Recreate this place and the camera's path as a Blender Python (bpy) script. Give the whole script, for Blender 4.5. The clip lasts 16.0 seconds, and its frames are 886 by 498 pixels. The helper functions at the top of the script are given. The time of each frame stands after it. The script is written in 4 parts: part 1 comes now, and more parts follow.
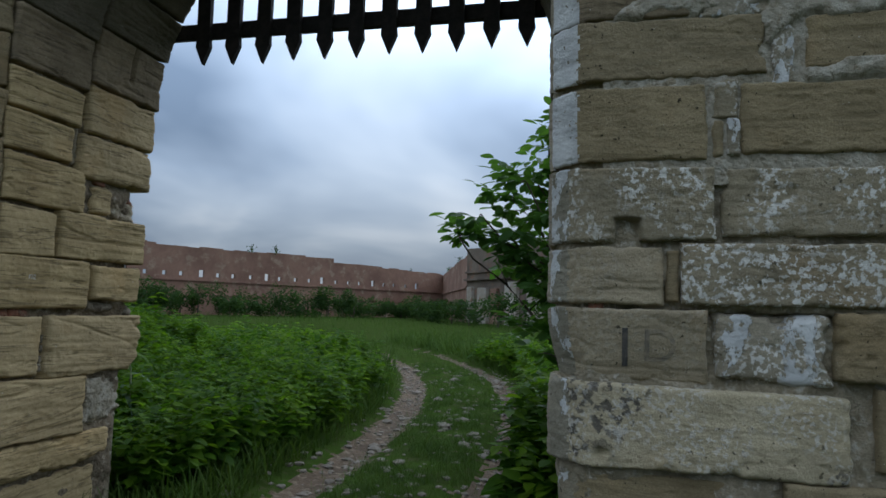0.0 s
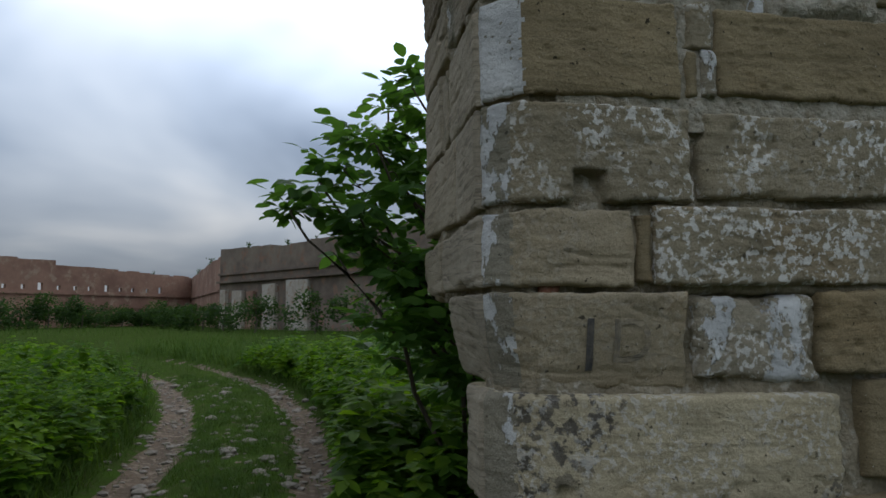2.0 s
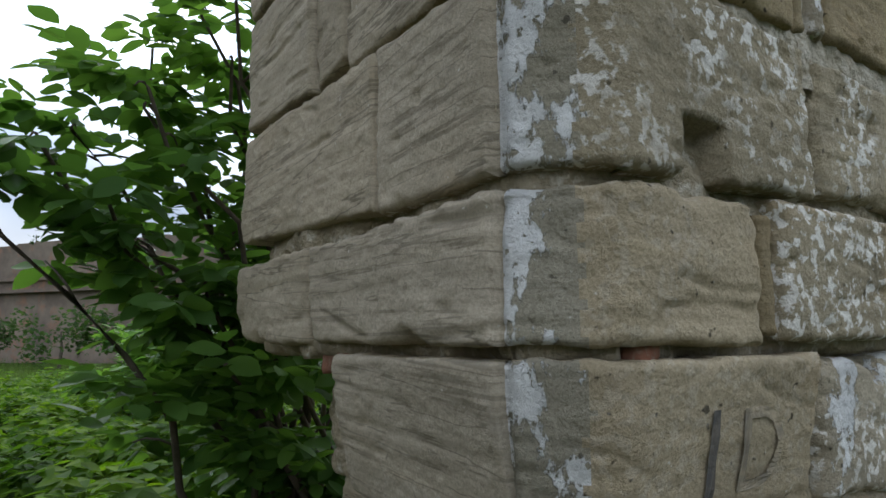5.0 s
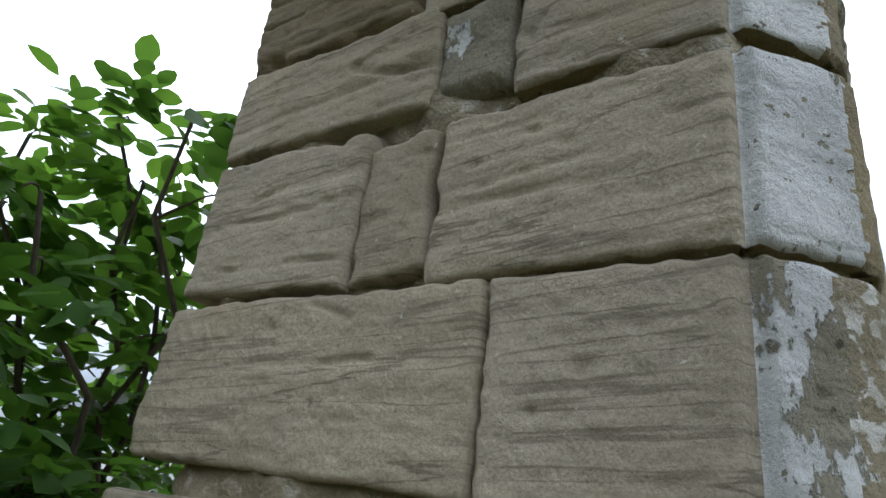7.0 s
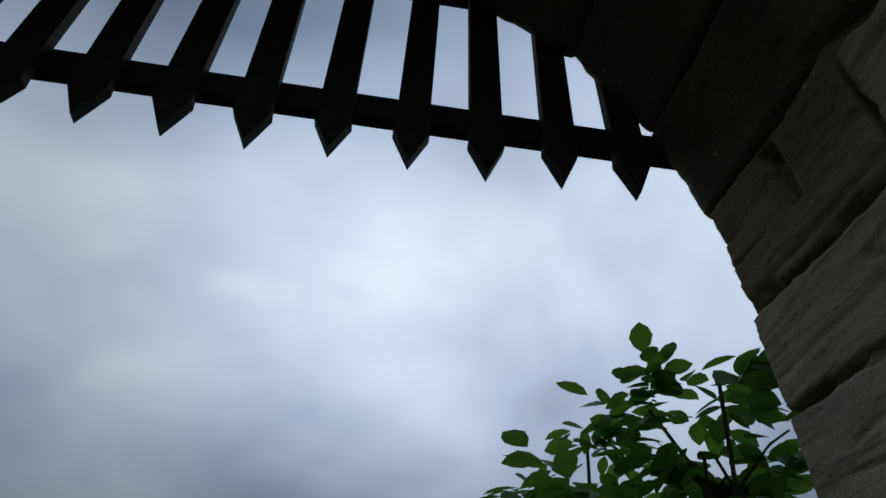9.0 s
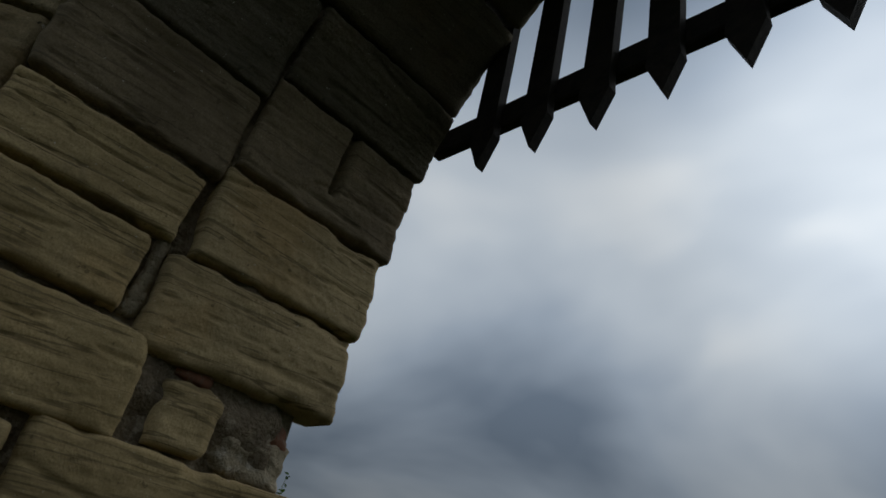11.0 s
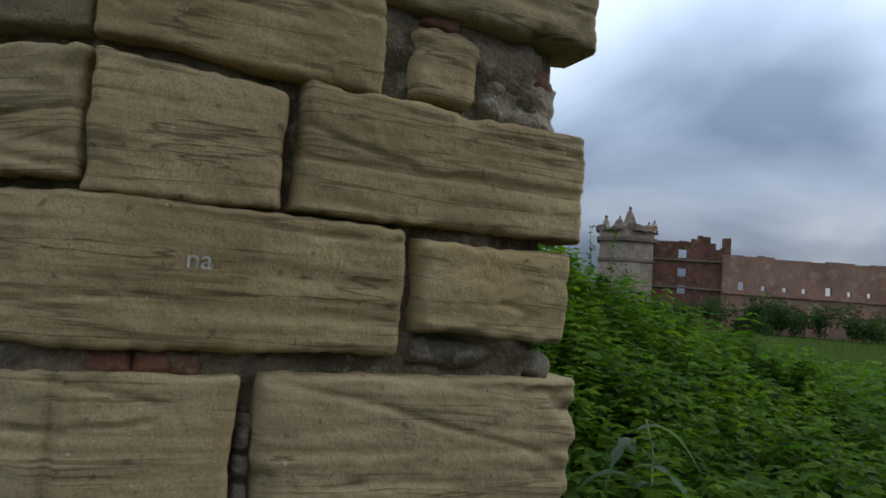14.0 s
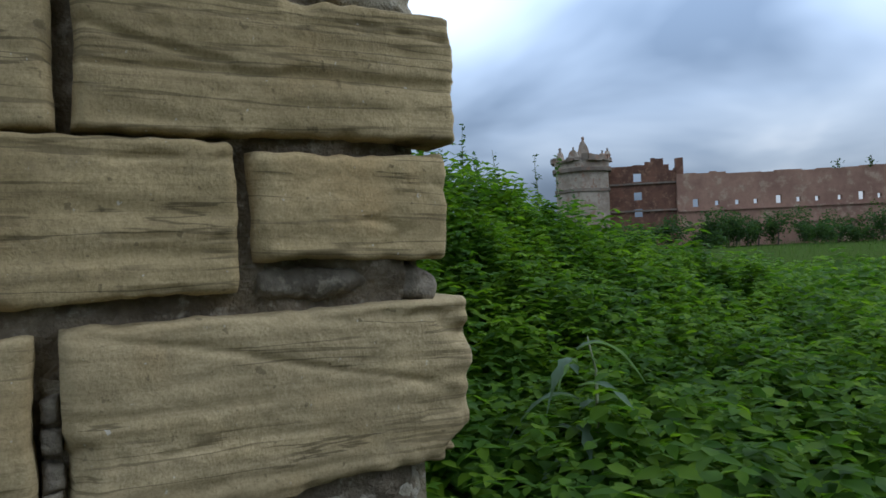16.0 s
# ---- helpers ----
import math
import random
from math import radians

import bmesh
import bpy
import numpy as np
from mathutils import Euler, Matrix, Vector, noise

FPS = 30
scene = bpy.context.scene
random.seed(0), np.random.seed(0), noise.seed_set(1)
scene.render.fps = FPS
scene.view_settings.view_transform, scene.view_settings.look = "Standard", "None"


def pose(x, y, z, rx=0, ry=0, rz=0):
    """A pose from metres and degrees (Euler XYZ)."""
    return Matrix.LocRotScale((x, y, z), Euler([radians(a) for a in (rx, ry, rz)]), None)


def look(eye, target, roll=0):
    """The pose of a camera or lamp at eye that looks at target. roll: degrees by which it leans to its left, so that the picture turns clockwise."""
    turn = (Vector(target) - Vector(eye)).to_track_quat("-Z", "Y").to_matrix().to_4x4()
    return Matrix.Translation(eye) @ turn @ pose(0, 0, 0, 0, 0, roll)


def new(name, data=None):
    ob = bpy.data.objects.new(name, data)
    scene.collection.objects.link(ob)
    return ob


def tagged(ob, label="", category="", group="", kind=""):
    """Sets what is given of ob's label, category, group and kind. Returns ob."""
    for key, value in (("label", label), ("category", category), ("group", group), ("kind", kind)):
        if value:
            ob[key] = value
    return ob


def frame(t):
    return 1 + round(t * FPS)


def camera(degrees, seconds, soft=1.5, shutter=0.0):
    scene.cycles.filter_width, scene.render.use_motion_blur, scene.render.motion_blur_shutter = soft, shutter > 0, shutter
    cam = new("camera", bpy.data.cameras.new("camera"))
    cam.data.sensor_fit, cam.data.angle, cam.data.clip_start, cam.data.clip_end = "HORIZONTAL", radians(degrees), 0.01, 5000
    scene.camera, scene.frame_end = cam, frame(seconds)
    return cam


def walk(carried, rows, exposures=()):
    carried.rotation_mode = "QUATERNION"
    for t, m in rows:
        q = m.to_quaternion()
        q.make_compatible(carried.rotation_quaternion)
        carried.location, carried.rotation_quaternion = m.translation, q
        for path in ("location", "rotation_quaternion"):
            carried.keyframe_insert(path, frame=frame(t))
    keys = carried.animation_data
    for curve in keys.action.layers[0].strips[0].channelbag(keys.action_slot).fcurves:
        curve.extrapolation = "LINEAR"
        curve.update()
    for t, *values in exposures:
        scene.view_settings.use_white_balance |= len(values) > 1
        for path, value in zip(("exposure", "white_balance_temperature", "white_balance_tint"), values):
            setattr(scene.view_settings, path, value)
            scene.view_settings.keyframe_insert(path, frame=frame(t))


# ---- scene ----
cam = camera(69.1, 16.0, soft=1.6, shutter=0.0)
PATH = [
    (0, (1.314, -2.708, 1.493), (0.893, -0.762, 1.679), 1.5),
    (0.5, (1.124, -2.538, 1.487), (1.013, -0.553, 1.705), 1.6),
    (1, (0.943, -2.336, 1.504), (1.07, -0.346, 1.659), 2.5),
    (1.5, (0.799, -2.064, 1.464), (0.941, -0.081, 1.679), -3.5),
    (2, (0.741, -1.819, 1.455), (1.066, 0.145, 1.654), -0.4),
    (2.5, (0.667, -1.559, 1.487), (1.309, 0.323, 1.703), 2.1),
    (3, (0.682, -1.336, 1.485), (1.417, 0.514, 1.677), 1.2),
    (3.2, (0.687, -1.21, 1.497), (1.396, 0.642, 1.753), 2.2),
    (5.3, (0.557, -0.452, 1.549), (1.811, 1.077, 1.85), 0.8),
    (5.5, (0.524, -0.361, 1.551), (1.857, 1.091, 1.887), 2.4),
    (6, (0.453, -0.182, 1.61), (1.886, 1.159, 1.995), 6.7),
    (6.5, (0.453, -0.045, 1.646), (1.939, 1.126, 2.294), 6.3),
    (7, (0.406, 0.023, 1.726), (1.864, 1.1, 2.572), 8.5),
    (7.5, (0.362, 0.012, 1.77), (1.693, 1.126, 2.764), 3.1),
    (8, (0.34, -0.001, 1.812), (1.368, 1.255, 2.981), 0.1),
    (8.2, (0.316, 0.008, 1.817), (1.184, 1.317, 3.055), -0.6),
    (10.5, (0.06, 0.068, 1.848), (-0.995, 1.305, 3.012), 14.3),
    (10.9, (0.03, 0.085, 1.796), (-1.251, 1.203, 2.85), 15.1),
    (11, (-0.018, 0.103, 1.794), (-1.335, 1.227, 2.796), 13.5),
    (11.5, (-0.045, 0.122, 1.768), (-1.501, 1.204, 2.609), 11.0),
    (12, (-0.088, 0.135, 1.75), (-1.62, 1.175, 2.505), 10.3),
    (12.5, (-0.104, 0.128, 1.716), (-1.751, 1.088, 2.321), 8.0),
    (13, (-0.147, 0.153, 1.665), (-1.871, 1.088, 2.059), 6.1),
    (13.5, (-0.199, 0.174, 1.622), (-1.944, 1.119, 1.867), 6.6),
    (14, (-0.334, 0.182, 1.585), (-2.126, 1.059, 1.727), 4.4),
    (14.5, (-0.395, 0.204, 1.572), (-2.15, 1.162, 1.628), 2.3),
    (15, (-0.392, 0.296, 1.533), (-2.031, 1.443, 1.518), -1.1),
    (15.5, (-0.407, 0.384, 1.525), (-2.073, 1.49, 1.501), -0.9),
    (16, (-0.426, 0.485, 1.512), (-2.168, 1.468, 1.501), -2.5),
]

EXPOSURES = [(0, -0.02, 6050, 8), (1.0, -0.2, 6250, 9), (2.5, -0.12, 6650, 11), (3.2, 0.15, 6700, 11), (5.5, 0.95, 6600, 12), (6.5, 1.1, 6550, 12), (7.0, 1.1, 6600, 11),
             (7.5, -0.12, 6450, 11), (8.0, -1.55, 5750, 10), (10.5, -1.28, 6900, 8), (12.0, -1.15, 6750, 8), (12.5, -0.95, 6700, 9), (13.0, -0.82, 6600, 10), (13.5, -0.42, 6500, 11),
             (14.5, 0.25, 6150, 10), (16, 0.4, 5950, 9)]
walk(cam, [(t, look(eye, target, roll)) for t, eye, target, roll in PATH], EXPOSURES)

# ---------------------------------------------------------------- light
world = bpy.data.worlds.new("overcast_sky")
scene.world = world
world.use_nodes = True


# the sun stands behind thin cloud, north of the gate
SUN_UP, SUN_EAST = radians(42), radians(14)
SUNWARD = (math.sin(SUN_EAST) * math.cos(SUN_UP), math.cos(SUN_EAST) * math.cos(SUN_UP), math.sin(SUN_UP))


def overcast(tree):
    nt, ln = tree.nodes, tree.links
    back = nt["Background"]
    sky = nt.new("ShaderNodeTexSky")
    sky.sky_type, sky.sun_disc = "NISHITA", False
    sky.sun_elevation, sky.sun_rotation = SUN_UP, SUN_EAST
    tame = nt.new("ShaderNodeVectorMath")
    tame.operation = "SCALE"
    tame.inputs["Scale"].default_value = 0.07
    ln.new(sky.outputs[0], tame.inputs[0])
    co = nt.new("ShaderNodeTexCoord")
    sep = nt.new("ShaderNodeSeparateXYZ")
    ln.new(co.outputs["Generated"], sep.inputs[0])
    up = nt.new("ShaderNodeMath")
    up.operation = "ADD"
    up.inputs[1].default_value = 0.32
    ln.new(sep.outputs["Z"], up.inputs[0])
    flat = nt.new("ShaderNodeVectorMath")
    flat.operation = "DIVIDE"
    ln.new(co.outputs["Generated"], flat.inputs[0])
    tri = nt.new("ShaderNodeCombineXYZ")
    for s in ("X", "Y", "Z"):
        ln.new(up.outputs[0], tri.inputs[s])
    ln.new(tri.outputs[0], flat.inputs[1])
    big = nt.new("ShaderNodeTexNoise")
    big.inputs["Scale"].default_value, big.inputs["Detail"].default_value = 1.0, 4.0
    big.inputs["Roughness"].default_value, big.inputs["Distortion"].default_value = 0.46, 0.35
    shift = nt.new("ShaderNodeVectorMath")
    shift.inputs[1].default_value = (7.14, 7.19, 0.46)
    ln.new(flat.outputs[0], shift.inputs[0])
    ln.new(shift.outputs[0], big.inputs["Vector"])
    ramp = nt.new("ShaderNodeValToRGB")
    e = ramp.color_ramp.elements
    e[0].position, e[0].color = 0.33, (0.235, 0.31, 0.43, 1)
    e[1].position, e[1].color = 0.70, (1.35, 1.40, 1.46, 1)
    m = ramp.color_ramp.elements.new(0.46)
    m.color = (0.51, 0.62, 0.785, 1)
    m = ramp.color_ramp.elements.new(0.57)
    m.color = (0.78, 0.89, 1.04, 1)
    ln.new(big.outputs[0], ramp.inputs[0])
    mix = nt.new("ShaderNodeMix")
    mix.data_type = "RGBA"
    mix.inputs[0].default_value = 0.86
    ln.new(tame.outputs[0], mix.inputs[6])
    ln.new(ramp.outputs[0], mix.inputs[7])
    lift = nt.new("ShaderNodeMapRange")
    lift.interpolation_type = "SMOOTHSTEP"
    for name, v in (("From Min", -0.02), ("From Max", 0.48), ("To Min", 0.37), ("To Max", 1.75)):
        lift.inputs[name].default_value = v
    ln.new(sep.outputs["Z"], lift.inputs["Value"])
    grade = nt.new("ShaderNodeVectorMath")
    grade.operation = "SCALE"
    toward = nt.new("ShaderNodeVectorMath")
    toward.operation = "DOT_PRODUCT"
    toward.inputs[1].default_value = SUNWARD
    ln.new(co.outputs["Generated"], toward.inputs[0])
    glow = nt.new("ShaderNodeMapRange")
    glow.interpolation_type = "SMOOTHSTEP"
    for name, v in (("From Min", 0.80), ("From Max", 0.99), ("To Min", 1.0), ("To Max", 1.65)):
        glow.inputs[name].default_value = v
    ln.new(toward.outputs["Value"], glow.inputs["Value"])
    both = nt.new("ShaderNodeMath")
    both.operation = "MULTIPLY"
    ln.new(lift.outputs[0], both.inputs[0])
    ln.new(glow.outputs[0], both.inputs[1])
    ln.new(mix.outputs[2], grade.inputs[0])
    ln.new(both.outputs[0], grade.inputs["Scale"])
    ln.new(grade.outputs[0], back.inputs[0])
    back.inputs[1].default_value = 0.85


overcast(world.node_tree)
sun = new("sun", bpy.data.lights.new("sun", "SUN"))
sun.data.energy, sun.data.angle, sun.data.color = 0.6, radians(60), (1.0, 0.97, 0.92)
sun.matrix_world = look(SUNWARD, (0, 0, 0))


# ---------------------------------------------------------------- materials
class Mat:
    """A short way to write node materials on world positions."""

    def __init__(self, name, rough=0.9):
        self.m = bpy.data.materials.new(name)
        self.m.use_nodes = True
        self.t = self.m.node_tree
        self.b = self.t.nodes["Principled BSDF"]
        self.b.inputs["Roughness"].default_value = rough
        self.b.inputs["Specular IOR Level"].default_value = 0.25
        self.geo = self.t.nodes.new("ShaderNodeNewGeometry")
        self.where = self.geo.outputs["Position"]

    def own_bedding(self):
        """Give each block its own piece of the pattern, with its layers a little out of level."""
        r = self.random()
        a = self.t.nodes.new("ShaderNodeVectorMath")
        a.operation = "MULTIPLY_ADD"
        a.inputs[1].default_value = (13.1, 29.7, 17.3)
        self.link(r, a.inputs[0])
        self.link(self.geo.outputs["Position"], a.inputs[2])
        sep = self.t.nodes.new("ShaderNodeSeparateXYZ")
        self.link(self.geo.outputs["Position"], sep.inputs[0])
        tilt = self.math("MULTIPLY", self.math("SUBTRACT", self.math("FRACT", self.math("MULTIPLY", r, 7.3), 0.0), 0.5), 0.16)
        lift = self.math("MULTIPLY", self.math("ADD", sep.outputs["X"], sep.outputs["Y"]), tilt)
        up = self.t.nodes.new("ShaderNodeCombineXYZ")
        self.link(lift, up.inputs["Z"])
        b = self.t.nodes.new("ShaderNodeVectorMath")
        self.link(a.outputs[0], b.inputs[0])
        self.link(up.outputs[0], b.inputs[1])
        self.where = b.outputs[0]

    def link(self, a, b):
        self.t.links.new(a, b)

    def noise(self, scale, detail=4.0, rough=0.55, stretch=None, distort=0.0):
        n = self.t.nodes.new("ShaderNodeTexNoise")
        n.inputs["Scale"].default_value, n.inputs["Detail"].default_value = scale, detail
        n.inputs["Roughness"].default_value, n.inputs["Distortion"].default_value = rough, distort
        v = self.where
        if stretch:
            mp = self.t.nodes.new("ShaderNodeMapping")
            mp.inputs["Scale"].default_value = stretch
            self.link(v, mp.inputs[0])
            v = mp.outputs[0]
        self.link(v, n.inputs["Vector"])
        return n.outputs[0]

    def ramp(self, fac, lo, hi, a=0.0, b=1.0):
        n = self.t.nodes.new("ShaderNodeMapRange")
        n.interpolation_type = "SMOOTHSTEP"
        for s, v in (("From Min", lo), ("From Max", hi), ("To Min", a), ("To Max", b)):
            n.inputs[s].default_value = v
        self.link(fac, n.inputs["Value"])
        return n.outputs[0]

    def mix(self, fac, a, b, how="MIX"):
        n = self.t.nodes.new("ShaderNodeMix")
        n.data_type, n.blend_type = "RGBA", how
        for sock, v in ((n.inputs[0], fac), (n.inputs[6], a), (n.inputs[7], b)):
            if isinstance(v, tuple):
                sock.default_value = (*v, 1)
            elif isinstance(v, (int, float)):
                sock.default_value = v
            else:
                self.link(v, sock)
        return n.outputs[2]

    def math(self, op, a, b):
        n = self.t.nodes.new("ShaderNodeMath")
        n.operation = op
        for sock, v in ((n.inputs[0], a), (n.inputs[1], b)):
            if isinstance(v, (int, float)):
                sock.default_value = v
            else:
                self.link(v, sock)
        return n.outputs[0]

    def random(self):
        return self.t.nodes.new("ShaderNodeObjectInfo").outputs["Random"]

    def island(self):
        return self.geo.outputs["Random Per Island"]

    def done(self, colour, bumps=(), rough=None):
        if isinstance(colour, tuple):
            self.b.inputs["Base Color"].default_value = (*colour, 1)
        else:
            self.link(colour, self.b.inputs["Base Color"])
        last = None
        for h, dist, k in bumps:
            n = self.t.nodes.new("ShaderNodeBump")
            n.inputs["Distance"].default_value, n.inputs["Strength"].default_value = dist, k
            self.link(h, n.inputs["Height"])
            if last:
                self.link(last, n.inputs["Normal"])
            last = n.outputs[0]
        if last:
            self.link(last, self.b.inputs["Normal"])
        if rough is not None:
            self.link(rough, self.b.inputs["Roughness"])
        return self.m


def stone_material(name, light, dark, grey, flecks=0.0, strata=1.0, pits=0.5, lime=None, black=0.0, grain=1.0):
    s = Mat(name, 0.92)
    s.own_bedding()
    c = s.mix(s.ramp(s.noise(3.1, 6, 0.6), 0.36, 0.66), light, dark)
    c = s.mix(s.math("MULTIPLY", s.random(), 0.45), c, grey)
    broad = s.noise(1.0, 4, 0.55, (1.6, 1.6, 13.0), 0.3)
    c = s.mix(s.ramp(broad, 0.54, 0.70, 0.0, 0.22 * strata), c, tuple(v * 0.55 for v in dark))
    c = s.mix(s.ramp(broad, 0.28, 0.46, 0.35, 0.0), c, tuple(min(1, v * 1.22) for v in light))
    rust = s.math("MULTIPLY", s.ramp(s.noise(1.9, 4, 0.6), 0.54, 0.70), 0.38)
    c = s.mix(rust, c, (light[0] * 0.86, light[1] * 0.70, light[2] * 0.52))
    lamina = s.noise(1.0, 5, 0.62, (3.5, 3.5, 105.0), 0.0)
    c = s.mix(s.ramp(lamina, 0.46, 0.68, 0.0, 0.34 * strata), c, tuple(v * 0.55 for v in dark))
    part = s.noise(4.0, 3, 0.5)
    line = s.math("ABSOLUTE", s.math("SUBTRACT", s.noise(1.0, 4, 0.5, (1.0, 1.0, 25.0), 0.0), 0.5), 0.0)
    line = s.math("MULTIPLY", s.ramp(line, 0.004, 0.034, 1.0, 0.0), s.ramp(part, 0.40, 0.55))
    c = s.mix(s.math("MULTIPLY", line, 0.70 * strata), c, tuple(v * 0.34 for v in dark))
    crack = s.math("ABSOLUTE", s.math("SUBTRACT", s.noise(1.0, 5, 0.55, (0.8, 0.8, 9.5), 0.0), 0.47), 0.0)
    crack = s.math("MULTIPLY", s.ramp(crack, 0.002, 0.012, 1.0, 0.0), s.ramp(part, 0.56, 0.46))
    c = s.mix(s.math("MULTIPLY", crack, 0.75 * strata), c, tuple(v * 0.25 for v in dark))
    c = s.mix(s.ramp(s.noise(9.0, 6, 0.7), 0.55, 0.74, 0.0, 0.4), c, tuple(v * 0.55 for v in grey))
    fine = s.noise(170.0, 4, 0.65)
    c = s.mix(s.ramp(fine, 0.33, 0.62, 0.45, 0.0), c, tuple(v * 0.60 for v in dark))
    pit = s.ramp(s.noise(38.0, 3, 0.5), 0.665, 0.72, 0.0, pits)
    c = s.mix(pit, c, tuple(v * 0.22 for v in dark))
    c = s.mix(s.ramp(s.noise(62.0, 3, 0.6), 0.69, 0.75, 0.0, 0.6), c, (0.64, 0.60, 0.51))
    if black:
        k = s.math("MULTIPLY", s.ramp(s.noise(2.1, 3, 0.5), 0.50, 0.60), s.ramp(s.noise(24.0, 5, 0.6), 0.49, 0.56))
        c = s.mix(s.math("MULTIPLY", k, black), c, (0.055, 0.05, 0.045))
    if flecks:
        a = s.ramp(s.noise(44.0, 4, 0.6, None, 0.3), 0.51, 0.58)
        b = s.ramp(s.noise(3.4, 4, 0.55), 0.42, 0.56)
        c = s.mix(s.math("MULTIPLY", s.math("MULTIPLY", a, b), flecks), c, (0.66, 0.63, 0.56))
    bumps = [(crack, 0.016, -0.8 * strata), (line, 0.014, -1.0 * strata), (lamina, 0.007, -0.7 * strata), (s.noise(19.0, 6, 0.66), 0.022, 0.5 * grain),
             (s.noise(80.0, 6, 0.72), 0.011, 0.85 * grain), (pit, 0.010, -0.9)]
    if lime:
        w = s.mix(s.ramp(s.noise(7.0, 4), 0.3, 0.7), (0.66, 0.65, 0.61), (0.48, 0.475, 0.45))
        k = s.ramp(s.noise(8.0, 7, 0.68, (1.0, 1.0, 0.5)), lime, lime + 0.022)
        k = s.math("MULTIPLY", k, s.ramp(s.noise(34.0, 4), 0.66, 0.63))
        c = s.mix(k, c, w)
        bumps.append((k, 0.005, 0.9))
    return s.done(c, bumps)


STONE = stone_material("sandstone_layered", (0.50, 0.375, 0.190), (0.350, 0.258, 0.124), (0.385, 0.310, 0.190), grain=0.45)
STONE_R = stone_material("sandstone_jamb", (0.42, 0.355, 0.255), (0.315, 0.262, 0.178), (0.355, 0.32, 0.258), 0.0, 0.8, 0.35, grain=0.6)
FACE = stone_material("limestone_weathered", (0.335, 0.262, 0.145), (0.225, 0.172, 0.092), (0.26, 0.212, 0.135), 0.0, 0.35, 1.0)
FLECK = stone_material("limestone_flecked", (0.36, 0.295, 0.185), (0.25, 0.205, 0.125), (0.28, 0.24, 0.17), 0.95, 0.25, 0.8)
CORNER = stone_material("limestone_corner", (0.43, 0.345, 0.215), (0.305, 0.242, 0.145), (0.34, 0.285, 0.195), 0.12, 0.12, 1.0)
# both colours hold soot plus the shade under the arch, darkened in
SOOTY_SHADED = stone_material("sooty_shaded_sandstone", (0.27, 0.208, 0.126), (0.175, 0.134, 0.080), (0.19, 0.158, 0.108), 0.0, 0.8, 0.4, grain=0.5)
VAULT_SHADED = stone_material("shaded_vault_stone", (0.185, 0.152, 0.10), (0.115, 0.098, 0.062), (0.135, 0.12, 0.09), 0.0, 0.5, 0.5)


def simple(name, a, b, scale, rough=0.9, bump=0.006, c2=None, fine=60.0, shine=0.2):
    s = Mat(name, rough)
    s.b.inputs["Specular IOR Level"].default_value = shine
    c = s.mix(s.ramp(s.noise(scale, 5, 0.6), 0.32, 0.68), a, b)
    if c2:
        c = s.mix(s.ramp(s.noise(scale * 2.7, 5, 0.65), 0.52, 0.66), c, c2)
    f = s.noise(fine, 5, 0.6)
    c = s.mix(s.ramp(f, 0.3, 0.75, 0.0, 0.5), c, s.mix(0.5, c, tuple(v * 0.5 for v in b)))
    return s.done(c, ((f, bump, 0.8),))


LICHEN = stone_material("limestone_with_lichen", (0.55, 0.455, 0.285), (0.41, 0.335, 0.20), (0.42, 0.365, 0.255), 0.5, 0.3, 0.9, None, 0.85)
PATCH = stone_material("stone_under_flaking_wash", (0.42, 0.355, 0.245), (0.24, 0.20, 0.13), (0.30, 0.27, 0.21), 0.9, 0.2, 1.0, 0.53)
LIME, LIME_WORN, LIME_TRACE = [stone_material(n, (0.34, 0.30, 0.215), (0.24, 0.21, 0.14), (0.27, 0.25, 0.20), 0.0, 0.35, 0.8, k)
                               for n, k in (("limewash_on_stone", 0.375), ("worn_limewash_on_stone", 0.455), ("traces_of_limewash", 0.57))]
MORTAR = simple("old_lime_mortar", (0.34, 0.285, 0.195), (0.21, 0.175, 0.115), 9.0, 0.95, 0.03, (0.43, 0.39, 0.31), 40.0)
PLASTER = simple("flaking_plaster", (0.43, 0.39, 0.31), (0.28, 0.245, 0.175), 13.0, 0.95, 0.03, (0.24, 0.20, 0.135), 38.0)
JOINT = simple("dark_joint_mortar", (0.23, 0.182, 0.122), (0.125, 0.098, 0.065), 9.0, 0.95, 0.03, (0.31, 0.265, 0.195), 40.0)
CEMENT = simple("grey_cement", (0.215, 0.18, 0.130), (0.125, 0.104, 0.075), 14.0, 0.9, 0.016, (0.27, 0.23, 0.165))
BRICK = simple("red_brick", (0.23, 0.10, 0.06), (0.16, 0.085, 0.055), 18.0, 0.9, 0.006, (0.24, 0.18, 0.13))
WOOD = simple("dark_timber", (0.030, 0.024, 0.019), (0.016, 0.013, 0.011), 20.0, 0.8, 0.004)
EARTH = simple("trodden_earth", (0.155, 0.107, 0.068), (0.09, 0.063, 0.040), 4.0, 0.95, 0.04, (0.235, 0.178, 0.125), 22.0)
TURF = simple("rough_turf", (0.046, 0.082, 0.014), (0.038, 0.056, 0.014), 2.5, 0.95, 0.03, (0.072, 0.072, 0.032), 14.0, 0.0)
PEBBLE = simple("pale_pebble", (0.27, 0.23, 0.185), (0.17, 0.145, 0.115), 9.0, 0.9, 0.004)
# red brick paled in its base colour to stand for distance haze
HAZYBRICK = simple("far_hazy_red_brick", (0.32, 0.188, 0.132), (0.225, 0.128, 0.092), 0.22, 0.95, 0.06, (0.36, 0.255, 0.18), 1.6)
